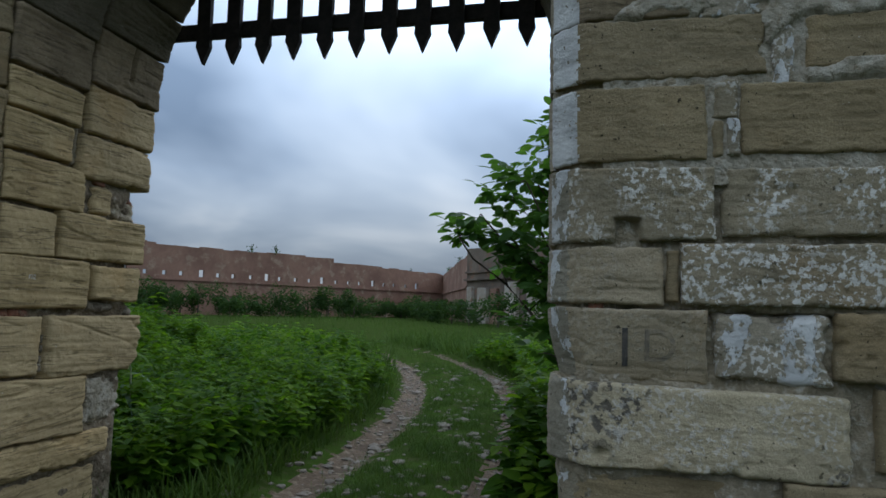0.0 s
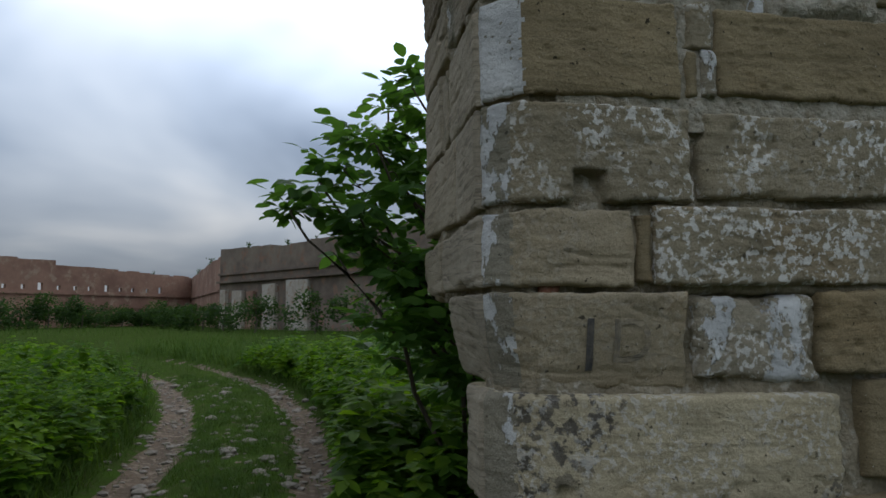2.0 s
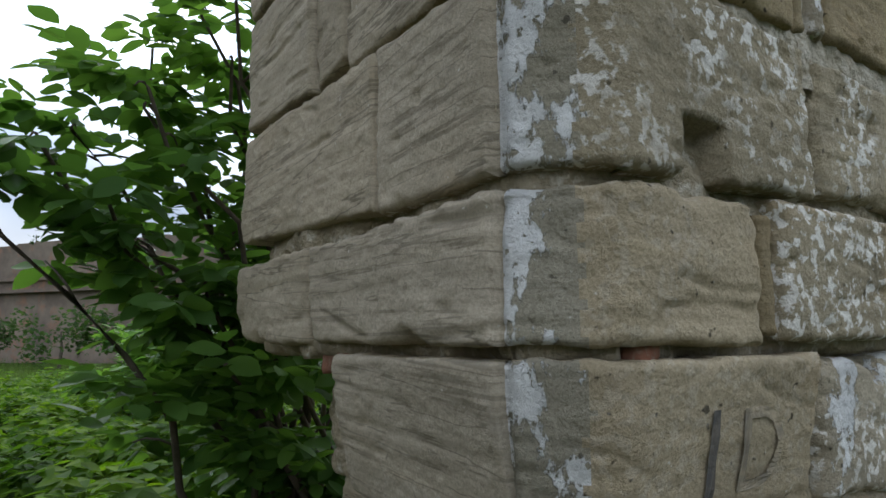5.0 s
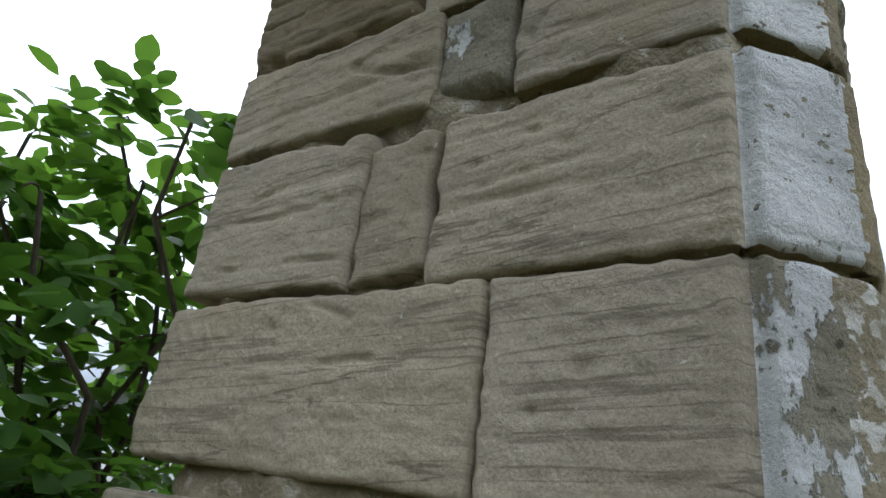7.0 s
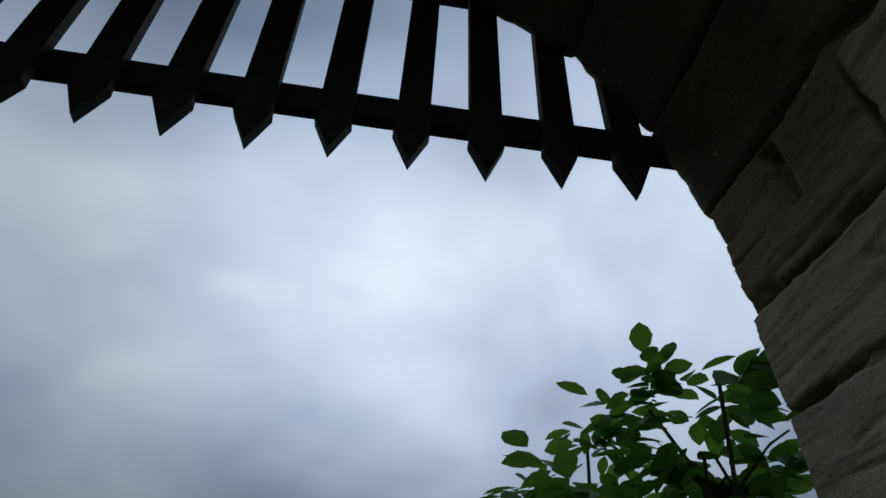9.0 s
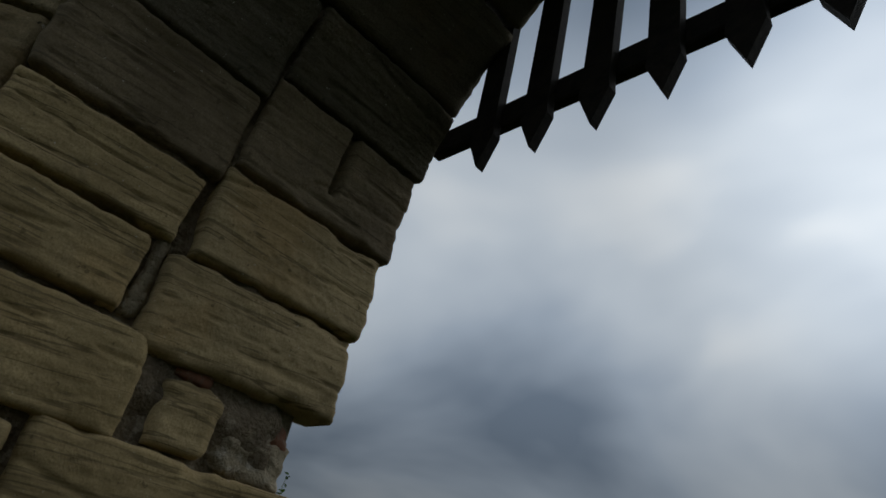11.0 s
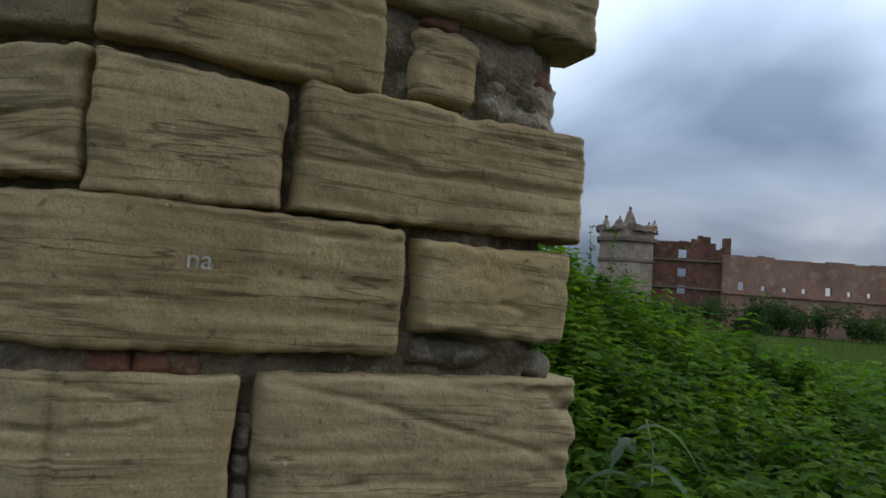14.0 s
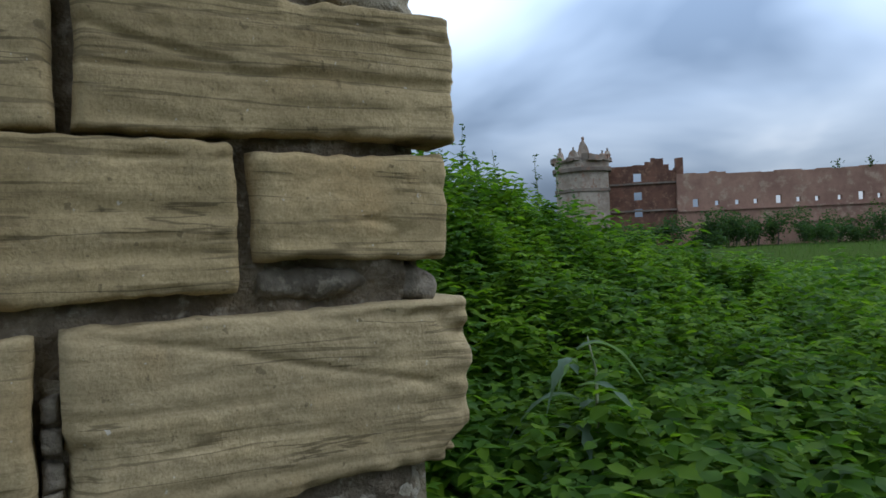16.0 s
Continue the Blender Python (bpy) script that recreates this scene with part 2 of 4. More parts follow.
FARGREY = simple("far_grey_stone", (0.22, 0.175, 0.135), (0.13, 0.102, 0.08), 0.3, 0.95, 0.05, (0.24, 0.14, 0.095), 1.6)
FARPALE = simple("far_weathered_render", (0.36, 0.30, 0.235), (0.235, 0.18, 0.135), 0.5, 0.95, 0.05, (0.24, 0.145, 0.10), 2.0)
FARWHITE = simple("far_flaking_render", (0.46, 0.42, 0.36), (0.33, 0.28, 0.22), 0.6, 0.95, 0.02, (0.28, 0.17, 0.11), 2.5)
FARDARK = simple("far_dark_brick", (0.175, 0.085, 0.055), (0.10, 0.052, 0.036), 0.5, 0.95, 0.06, (0.22, 0.125, 0.08), 1.8)
BARK = simple("grey_bark", (0.12, 0.10, 0.075), (0.075, 0.062, 0.045), 14.0, 0.9, 0.006)
STALK = simple("pale_stalk", (0.30, 0.30, 0.20), (0.16, 0.20, 0.09), 4.0, 0.8, 0.002)
INK = simple("dark_pencil", (0.15, 0.13, 0.10), (0.31, 0.255, 0.17), 22.0)
SOOT = simple("dark_paint_stroke", (0.055, 0.055, 0.055), (0.12, 0.105, 0.085), 26.0)
CHALK = simple("white_chalk", (0.62, 0.60, 0.55), (0.50, 0.47, 0.42), 30.0)


def leaf_material(name, a, b, c, gloss=0.55, thin=0.45):
    s = Mat(name, gloss)
    s.b.inputs["Specular IOR Level"].default_value = 0.05
    col = s.mix(s.island(), a, b)
    col = s.mix(s.ramp(s.noise(1.7, 4), 0.42, 0.62, 0.0, 0.8), col, c)
    s.done(col)
    tr = s.t.nodes.new("ShaderNodeBsdfTranslucent")
    bright = s.mix(1.0, col, (1.5, 1.6, 0.7), "MULTIPLY")
    s.link(bright, tr.inputs[0])
    mx = s.t.nodes.new("ShaderNodeMixShader")
    mx.inputs[0].default_value = thin
    s.link(s.b.outputs[0], mx.inputs[1])
    s.link(tr.outputs[0], mx.inputs[2])
    s.link(mx.outputs[0], s.t.nodes["Material Output"].inputs["Surface"])
    return s.m


NETTLE = leaf_material("nettle_leaf", (0.052, 0.122, 0.009), (0.135, 0.225, 0.016), (0.030, 0.076, 0.010))
ELDER = leaf_material("elder_leaf", (0.075, 0.160, 0.042), (0.125, 0.235, 0.052), (0.058, 0.125, 0.036), 0.42)
GRASS = leaf_material("grass_blade", (0.050, 0.098, 0.016), (0.088, 0.132, 0.032), (0.036, 0.070, 0.015), 0.7, 0.25)
FARLEAF = leaf_material("far_bush_leaf", (0.038, 0.075, 0.026), (0.060, 0.105, 0.035), (0.030, 0.055, 0.022))
THISTLE = leaf_material("thistle_leaf", (0.11, 0.165, 0.11), (0.15, 0.21, 0.14), (0.08, 0.125, 0.08))


# ---------------------------------------------------------------- helpers
def mesh_of(name, verts, faces, mats, index=None, smooth=False):
    me = bpy.data.meshes.new(name)
    me.from_pydata(verts, [], faces)
    for m in (mats if isinstance(mats, (list, tuple)) else [mats]):
        me.materials.append(m)
    if index is not None:
        me.polygons.foreach_set("material_index", index)
    if smooth:
        me.polygons.foreach_set("use_smooth", [True] * len(me.polygons))
    me.update()
    return me


def child(name, me, parent, label=""):
    ob = new(name, me)
    ob.parent = parent
    return tagged(ob, label)


def add_box(bm, lo, hi, m=None, jag=0.0):
    r = bmesh.ops.create_cube(bm, size=1)
    for v in r["verts"]:
        co = Vector([lo[i] + (v.co[i] + 0.5) * (hi[i] - lo[i]) for i in range(3)])
        v.co = (m @ co) if m else co
        if jag:
            v.co += Vector((random.uniform(-jag, jag), random.uniform(-jag, jag), random.uniform(-jag, jag)))
    return r["verts"]


def bm_mesh(name, bm, mat):
    me = bpy.data.meshes.new(name)
    bm.to_mesh(me)
    bm.free()
    me.materials.append(mat)
    return me


def smooth01(a):
    a = min(1.0, max(0.0, a))
    return a * a * (3 - 2 * a)


# ---------------------------------------------------------------- the ground
def right_rut(y):
    return 0.55 - (0.0193 * (y - 4) ** 2 if y > 4 else 0) + (0.0193 * (y - 17) ** 2 if y > 17 else 0) * 0.55


def left_rut(y):
    return right_rut(y) - 1.4 - 0.04 * min(max(y, 0), 17)


def bank(x, y):
    s = smooth01((-x - 2.6) / 6.8) * (1 - smooth01((y - 4.0) / 6.2)) * smooth01((y + 1) / 2.5)
    return 2.25 * s * (1 - 0.35 * smooth01((-x - 14) / 12))


def rut_depth(x, y):
    k = 1 - smooth01((y - 17) / 9)
    a = math.exp(-((x - left_rut(y)) / 0.30) ** 2)
    b = math.exp(-((x - right_rut(y)) / 0.24) ** 2)
    return max(a, b) * k


def ground_z(x, y):
    far = smooth01((abs(x) + abs(y) - 20) / 40)
    z = bank(x, y) - 0.09 * rut_depth(x, y)
    z += 0.05 * noise.noise(Vector((x * 0.7, y * 0.7, 0))) * (1 - far) + 0.015 * noise.noise(Vector((x * 3.1, y * 3.1, 4)))
    return z - 0.25 * far


def ground():
    def steps(fine_lo, fine_hi, d, far):
        near = list(np.arange(fine_lo, fine_hi + 1e-6, d))
        out, s = [], d
        v = near[-1]
        while v < far:
            s *= 1.22
            v += s
            out.append(v)
        back, s, v = [], d, near[0]
        while v > -far:
            s *= 1.22
            v -= s
            back.append(v)
        return back[::-1] + near + out
    xs, ys = steps(-6.0, 3.0, 0.06, 2500), steps(-3.0, 16.0, 0.075, 2500)
    verts = [(x, y, ground_z(x, y)) for y in ys for x in xs]
    n = len(xs)
    faces, idx = [], []
    for j in range(len(ys) - 1):
        for i in range(n - 1):
            a = j * n + i
            faces.append((a, a + 1, a + n + 1, a + n))
            x, y = (xs[i] + xs[i + 1]) / 2, (ys[j] + ys[j + 1]) / 2
            e = 0.22 * noise.noise(Vector((x * 2.2, y * 1.4, 7))) + 0.18 * noise.noise(Vector((x * 7, y * 5, 3))) + 0.16 * noise.noise(Vector((x * 17, y * 13, 5)))
            inside = -1.8 < x < 1.3 and -6 < y < 1.2
            mid = 0.50 * math.exp(-((x - left_rut(y) * 0.55 - right_rut(y) * 0.45) / 0.24) ** 2) * (1 if y < 14 else 0)
            idx.append(1 if rut_depth(x, y) + e + mid > 0.60 or (inside and e > -0.05) or (left_rut(y) < x < right_rut(y) and e > 0.17 and y < 15) else 0)
    return tagged(new("ground", mesh_of("ground", verts, faces, [TURF, EARTH], idx, True)), kind="structure")


ground()

# ---------------------------------------------------------------- the gate wall
XL, XR, RISE, ARC = -1.67, 1.17, 2.9, 1.42
MIDX = (XL + XR) / 2


class Plan:
    """A wall's outer line in plan; u runs along it, z up it; above RISE the jamb bends into the arch."""

    def __init__(self, points, zero, side):
        self.p = [Vector(q) for q in points]
        self.s = [0.0]
        for a, b in zip(self.p, self.p[1:]):
            self.s.append(self.s[-1] + (b - a).length)
        self.zero, self.side = self.s[zero], side

    def raw(self, u):
        s = u + self.zero
        for k in range(len(self.p) - 1):
            if s <= self.s[k + 1] or k == len(self.p) - 2:
                f = (s - self.s[k]) / (self.s[k + 1] - self.s[k])
                return self.p[k].lerp(self.p[k + 1], f)

    def at(self, u, z):
        d = 0.022
        a, b = self.raw(u - d), self.raw(u + d)
        p, t = (a + b) / 2, (b - a).normalized()
        n = Vector((t.y, -t.x)) * self.side
        if z <= RISE or u < 0:
            return Vector((p.x, p.y, z)), Vector((n.x, n.y, 0))
        w = (z - RISE) / ARC
        inward = -1 if self.side < 0 else 1
        c, s = math.cos(w), math.sin(w)
        return (Vector((MIDX - inward * ARC * c, p.y, RISE + ARC * s)),
                Vector((inward * c, 0, -s)))


# u = 0 where the chamfer meets the jamb; the jamb runs to positive u
RIGHT = Plan([(6.5, 0.0), (1.31, 0.0), (XR, 0.13), (XR, 2.2)], 2, -1)
LEFT = Plan([(-6.5, -0.15), (-1.80, -0.15), (XL, 0.085), (XL, 2.2)], 2, 1)
CH = 0.19


def right_u(face_x=None, jamb_y=None):
    return -CH - (face_x - 1.31) if face_x is not None else jamb_y - 0.13


def left_u(jamb_y):
    return jamb_y - 0.085


SEED = [0]


def stone(plan, u0, u1, z0, z1, parent, mat, proud=0.0, strata=1.0, soft=0.012, name="stone", lime=None, skew=0.0,
          hollow=None, belly=0.0, wild=1.0, label="", deep=0.13, step=0.007, heave=0.0):
    """One dressed block with worn edges; lime: a stretch of u that is limewashed; hollow: (u, z, du, dz) of a socket."""
    SEED[0] += 1
    k = SEED[0] * 7.31
    rnd = random.Random(SEED[0])
    u0, u1, z0, z1 = u0 - 0.003, u1 + 0.003, z0 - 0.004, z1 + 0.004
    nu, nz = max(4, int((u1 - u0) / (step * 1.6))), max(4, int((z1 - z0) / step))
    tilt = [rnd.uniform(-0.010, 0.010) * wild for _ in range(4)]
    lean = rnd.uniform(-0.008, 0.008) * wild
    dip = rnd.uniform(-0.06, 0.06)
    round_l, round_r = rnd.uniform(0.7, 1.6) * soft, rnd.uniform(0.7, 1.6) * soft
    round_b, round_t = rnd.uniform(0.6, 1.3) * soft, rnd.uniform(0.5, 1.1) * soft
    verts, faces, idx = [], [], []
    N = noise.noise
    wide, high = u1 - u0, z1 - z0
    for j in range(nz + 1):
        b = j / nz
        for i in range(nu + 1):
            a = i / nu
            u, z = u0 + a * wide, z0 + b * high
            ea, eb = max(0, 1 - min(a, 1 - a) * wide / 0.06), max(0, 1 - min(b, 1 - b) * high / 0.05)
            z += (tilt[0] * (1 - a) + tilt[1] * a) * (1 - b) + (tilt[2] * (1 - a) + tilt[3] * a) * b + skew * (a - 0.5)
            u += (0.011 * N(Vector((z * 6, k, a * 3))) + 0.003 * N(Vector((z * 30, k, a)))) * ea * wild
            z += (0.008 * N(Vector((u * 5, k + 3, b * 3))) + 0.005 * N(Vector((u * 28, k, b)))) * eb * wild
            p, n = plan.at(u, z)
            d = 0.0
            bite = N(Vector((u * 7, z * 9, k)))
            worn = max(0.3, 0.9 + 0.9 * bite + 0.9 * N(Vector((u * 24, z * 24, k)))) * (1 + 5.0 * max(0.0, bite - 0.30))
            for e, r in ((a * wide, round_l), ((1 - a) * wide, round_r), (b * high, round_b), ((1 - b) * high, round_t)):
                r *= worn
                if e < r:
                    d -= r * (1 - math.sqrt(max(0, 1 - (1 - e / r) ** 2)))
            s = z + dip * u + 0.007 * N(Vector((u * 1.6, z * 3, k)))
            d += 0.007 * N(Vector((u * 3.2, z * 4, k))) + 0.004 * N(Vector((u * 11, z * 13, k)))
            d += strata * 0.0030 * N(Vector((u * 0.9, s * 42, k)))
            g = N(Vector((u * 1.2, s * 26, k + 5)))
            if g > 0.30:
                d -= strata * 0.017 * (g - 0.30)
            crack = 1 - abs(N(Vector((u * 1.0, s * 8.5, k + 11)))) * 26
            if crack > 0 and N(Vector((u * 3.5, s * 5, k + 2))) > -0.05:
                d -= strata * 0.011 * crack
            d += 0.0032 * N(Vector((u * 48, z * 52, k)))
            pitted = N(Vector((u * 26, z * 26, k + 8)))
            if pitted > 0.42:
                d -= 0.03 * (pitted - 0.42) * (1.4 - strata)
            if heave:
                d += heave * (N(Vector((u * 4.5, z * 5.5, k + 21))) + 0.5 * N(Vector((u * 15, z * 17, k + 4))))
            if belly:
                d -= belly * (1 - b) ** 1.5
            if hollow:
                q = max(abs(u - hollow[0]) / hollow[2], abs(z - hollow[1]) / hollow[3])
                d -= 0.055 * (1 - smooth01((q - 0.85) / 0.25))
            d += proud + lean * (a - 0.5)
            if lime and abs(u) < 0.012:
                d -= 0.012
            verts.append(p + n * d)
    w = nu + 1
    for j in range(nz):
        for i in range(nu):
            q = j * w + i
            faces.append((q, q + 1, q + w + 1, q + w))
            um = u0 + (i + 0.5) / nu * wide
            idx.append((1 if lime[0] + 0.025 * N(Vector((z0 * 9 + j * 0.35, 1, k))) < um < lime[1] else 2 if um >= lime[1] else 0) if lime else 0)
    ring = [i for i in range(w)] + [j * w + nu for j in range(1, nz + 1)] + [nz * w + i for i in range(nu - 1, -1, -1)] + \
           [j * w for j in range(nz - 1, 0, -1)]
    base = len(verts)
    for q in ring:
        j, i = divmod(q, w)
        p, n = plan.at(u0 + i / nu * wide, z0 + j / nz * high)
        verts.append(verts[q] - n * deep)
    m = len(ring)
    for q in range(m):
        r = (q + 1) % m
        faces.append((ring[r], ring[q], base + q, base + r))
        idx.append(0)
    mats = [mat, lime[2], lime[3]] if lime else [mat]
    me = mesh_of(name, verts, faces, mats, idx, True)
    return child(name, me, parent, label)


def arch_profile(grow, top, x0, x1, steps=28):
    """The wall's outline seen square on, with the arched way cut out of its lower side."""
    a = [(x0, -0.3), (XL - grow, -0.3), (XL - grow, RISE)]
    for i in range(1, steps):
        w = math.pi * (1 - i / steps)
        a.append((MIDX + (ARC + grow) * math.cos(w), RISE + (ARC + grow) * math.sin(w)))
    return a + [(XR + grow, RISE), (XR + grow, 1.55), (XR + 0.36, 1.46), (XR + 0.36, -0.3), (x1, -0.3), (x1, top), (x0, top)]


def wall_core(name, part):
    """The rubble heart of the wall, set back behind the dressed blocks; one half of the gate each side of the crown."""
    verts, faces = [], []
    prof = arch_profile(0.10, 6.2, -6.4, 6.4)
    if part > 0:
        half = [q for q in prof if q[0] >= MIDX - 1e-4] + [(MIDX, 6.2)]
    else:
        half = [q for q in prof if q[0] <= MIDX + 1e-4 and q[1] < 6.1] + [(MIDX, 6.2), (-6.4, 6.2)]
    n = len(half)
    back = 1.17 if part < 0 else 1.22
    for y in (0.10, back):
        verts += [(x, y, z) for x, z in half]
    faces = [tuple(range(n)), tuple(range(2 * n - 1, n - 1, -1))]
    faces += [(i, i + n, (i + 1) % n + n, (i + 1) % n) for i in range(n)]
    ob = new(name, mesh_of(name, verts, faces, MORTAR))
    return tagged(ob, kind="structure")


wall_left, wall_right = wall_core("wall_left", -1), wall_core("wall_right", 1)


def right_block(x_face, y_jamb, z0, z1, mat, **kw):
    """A corner block that turns from the face, over the limewashed chamfer, into the jamb."""
    kw.setdefault("strata", 0.4)
    return stone(RIGHT, right_u(x_face), right_u(None, y_jamb), z0, z1, wall_right, mat, lime=(-CH + 0.02 + (0.05 if z0 < 2.0 else 0), 0.0, LIME if z0 > 2.0 else LIME_WORN if z0 > 1.4 else LIME_TRACE, STONE_R), **kw)


def right_face(x0, x1, z0, z1, mat=FACE, **kw):
    kw.setdefault("strata", 0.35)
    return stone(RIGHT, right_u(x1), right_u(x0), z0, z1, wall_right, mat, **kw)


def right_jamb(y0, y1, z0, z1, mat=STONE_R, **kw):
    return stone(RIGHT, right_u(None, y0), right_u(None, y1), z0, z1, wall_right, mat, **kw)


def left_jamb(y0, y1, z0, z1, mat=STONE, **kw):
    return stone(LEFT, left_u(y0), left_u(y1), z0, z1, wall_left, mat, **kw)


# the mortar bed that shows in the joints
left_jamb(-0.18, 1.12, 0.0, 3.5, JOINT, proud=-0.052, strata=0.0, name="mortar_bed", soft=0.02, deep=0.05, step=0.014, heave=0.045)
stone(RIGHT, right_u(3.4), right_u(None, 1.16), 1.5, 3.5, wall_right, MORTAR, proud=-0.040, strata=0.0, name="mortar_bed", soft=0.02, deep=0.05, step=0.012,
      heave=0.038, hollow=(right_u(2.32), 2.11, 0.34, 0.028))
stone(RIGHT, right_u(3.4), right_u(None, 0.30), 0.0, 1.49, wall_right, MORTAR, proud=-0.058, strata=0.0, name="mortar_bed", soft=0.02, deep=0.3, step=0.014,
      heave=0.032)

# right pier, course by course from the ground
right_block(2.05, 0.30, 0.42, 0.85, FACE, proud=-0.05)
right_face(2.08, 2.9, 0.40, 0.86)
right_face(1.4, 2.3, -0.05, 0.39)
right_face(2.33, 3.3, -0.05, 0.37)
right_jamb(0.42, 1.1, -0.05, 0.40, proud=-0.25)
right_block(2.30, 0.34, 0.885, 1.205, LICHEN, skew=0.01, soft=0.022)
right_jamb(0.44, 1.05, 0.43, 0.80, proud=-0.25)
right_jamb(0.46, 1.12, 0.83, 1.18, proud=-0.25)
right_face(2.40, 3.15, 0.93, 1.24)
PAINTED = right_block(1.80, 0.69, 1.23, 1.505, CORNER, strata=0.6, belly=0.06)
right_face(1.835, 2.25, 1.25, 1.49, PATCH, proud=-0.018, wild=2.0, soft=0.03, label="rubble infill under flaking white plaster")
right_face(2.27, 2.95, 1.27, 1.52)
right_jamb(0.70, 1.08, 1.20, 1.50, MORTAR, proud=-0.17, wild=2.5, soft=0.06, label="broken mortar and rubble infill")
right_block(1.635, 0.800, 1.535, 1.755, CORNER, strata=0.8, soft=0.026)
right_jamb(0.815, 1.33, 1.54, 1.755, soft=0.018)
right_face(1.655, 1.695, 1.545, 1.75, soft=0.012, proud=-0.012)
right_face(1.71, 2.64, 1.535, 1.77, FLECK)
right_face(2.67, 3.4, 1.55, 1.79)
right_block(1.835, 0.487, 1.79, 2.095, FLECK, strata=0.5, hollow=(right_u(1.50), 1.835, 0.052, 0.050))
right_jamb(0.503, 1.285, 1.80, 2.115, strata=0.8, skew=0.03)
right_face(1.87, 2.68, 1.815, 2.075, FLECK)
right_face(2.71, 3.4, 1.82, 2.06)
right_block(1.805, 0.625, 2.125, 2.435, FACE, strata=0.6)
right_jamb(0.645, 0.80, 2.14, 2.42, STONE_R, proud=-0.006, wild=1.8, strata=0.3, heave=0.012, label="rough mortar and stone filling")
right_jamb(0.815, 1.28, 2.155, 2.475, skew=0.03)
right_face(1.832, 1.925, 2.30, 2.44, FLECK, proud=0.0, wild=1.5, soft=0.015)
right_face(1.832, 1.868, 2.14, 2.28, FACE, proud=-0.008, soft=0.012)
right_face(1.885, 1.928, 2.15, 2.29, PATCH, proud=0.0, soft=0.012)
right_face(1.94, 2.69, 2.15, 2.42, FACE)
right_face(2.72, 3.4, 2.12, 2.40)
right_block(2.04, 0.49, 2.47, 2.715, FACE, strata=0.5)
right_jamb(0.51, 0.665, 2.50, 2.72, LIME_TRACE, proud=-0.004, wild=2.0, strata=0.2, heave=0.016, label="crumbling mortar patch between the stones")
right_jamb(0.68, 1.29, 2.505, 2.745)
right_face(2.06, 2.14, 2.42, 2.70, PATCH, proud=-0.005, wild=2.0)
right_face(2.19, 2.67, 2.49, 2.70, FACE)
right_block(1.75, 0.74, 2.745, 3.11, SOOTY_SHADED, strata=0.5)
right_jamb(0.765, 1.30, 2.775, 3.13, SOOTY_SHADED, hollow=(right_u(None, 1.02), 3.01, 0.03, 0.09))
right_face(1.78, 2.5, 2.73, 3.08, PATCH, wild=1.6)
right_face(2.53, 3.3, 2.73, 3.08)


def old_plaster():
    """Lime plaster that clings in a ragged sheet round the upper blocks and has fallen off elsewhere."""
    N = noise.noise
    x0, x1, z0, z1, st = 1.40, 3.3, 2.02, 3.12, 0.013
    nx, nz = int((x1 - x0) / st), int((z1 - z0) / st)
    verts, faces = [], []
    for j in range(nz + 1):
        for i in range(nx + 1):
            x, z = x0 + i * st, z0 + j * st
            wx = x + 0.05 * N(Vector((x * 5, z * 5, 1))) + 0.03 * N(Vector((x * 17, z * 17, 2)))
            wz = z + 0.05 * N(Vector((x * 5, z * 5, 3))) + 0.03 * N(Vector((x * 17, z * 17, 4)))
            sheet = max(wz - 2.75 + 0.10 * smooth01((wx - 2.4) / 0.3), min(wx - 2.06, 2.78 - wx, wz - 2.43), min(wx - 2.72, wz - 2.12))
            bare = max(abs(wx - 2.43) - 0.24, abs(wz - 2.60) - 0.095)
            k = min(sheet, bare, 0.09 - 0.33 * N(Vector((x * 4, z * 4, 9))) ** 2 * 4)
            d = 0.026 * smooth01((k + 0.002) / 0.012) + 0.008 * N(Vector((x * 22, z * 22, 5))) + 0.004 * N(Vector((x * 60, z * 60, 6)))
            verts.append((x, 0.018 - d, z))
    w = nx + 1
    for j in range(nz):
        for i in range(nx):
            q = j * w + i
            faces.append((q, q + 1, q + w + 1, q + w))
    return child("plaster", mesh_of("plaster", verts, faces, PLASTER, None, True), wall_right, "ragged remains of pale lime plaster")


old_plaster()
for z0, z1 in ((3.12, 3.48), (3.51, 3.86), (3.89, 4.25), (4.28, 4.70)):
    right_face(1.45, 2.3, z0, z1, step=0.016)
    right_face(2.33, 3.3, z0, z1, step=0.016)
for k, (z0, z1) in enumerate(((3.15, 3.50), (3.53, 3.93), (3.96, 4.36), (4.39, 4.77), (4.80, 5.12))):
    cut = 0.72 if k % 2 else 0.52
    right_jamb(0.10, cut, z0, z1, VAULT_SHADED, strata=0.4, step=0.018)
    right_jamb(cut + 0.02, 1.33, z0, z1, VAULT_SHADED, strata=0.4, step=0.018)

# left pier
left_jamb(0.16, 1.02, 0.50, 0.68, soft=0.05)
left_jamb(-0.2, 0.95, 0.05, 0.47, soft=0.03, proud=-0.04)
left_jamb(-0.25, 0.78, 0.705, 1.035, skew=-0.03)
left_jamb(0.80, 1.15, 0.72, 1.0, PLASTER, proud=-0.03, wild=2.0, soft=0.06, label="rubble with pale mortar")
left_jamb(-0.30, 0.405, 1.07, 1.385, lime=(-0.19, -0.10, LIME_TRACE, STONE))
left_jamb(0.455, 1.255, 1.04, 1.395, soft=0.026, skew=-0.01)
left_jamb(0.41, 0.45, 1.08, 1.30, MORTAR, proud=-0.05, wild=1.4, soft=0.015, label="crumbling joint rubble")
CHALKED = left_jamb(-0.32, 0.745, 1.435, 1.715, soft=0.014)
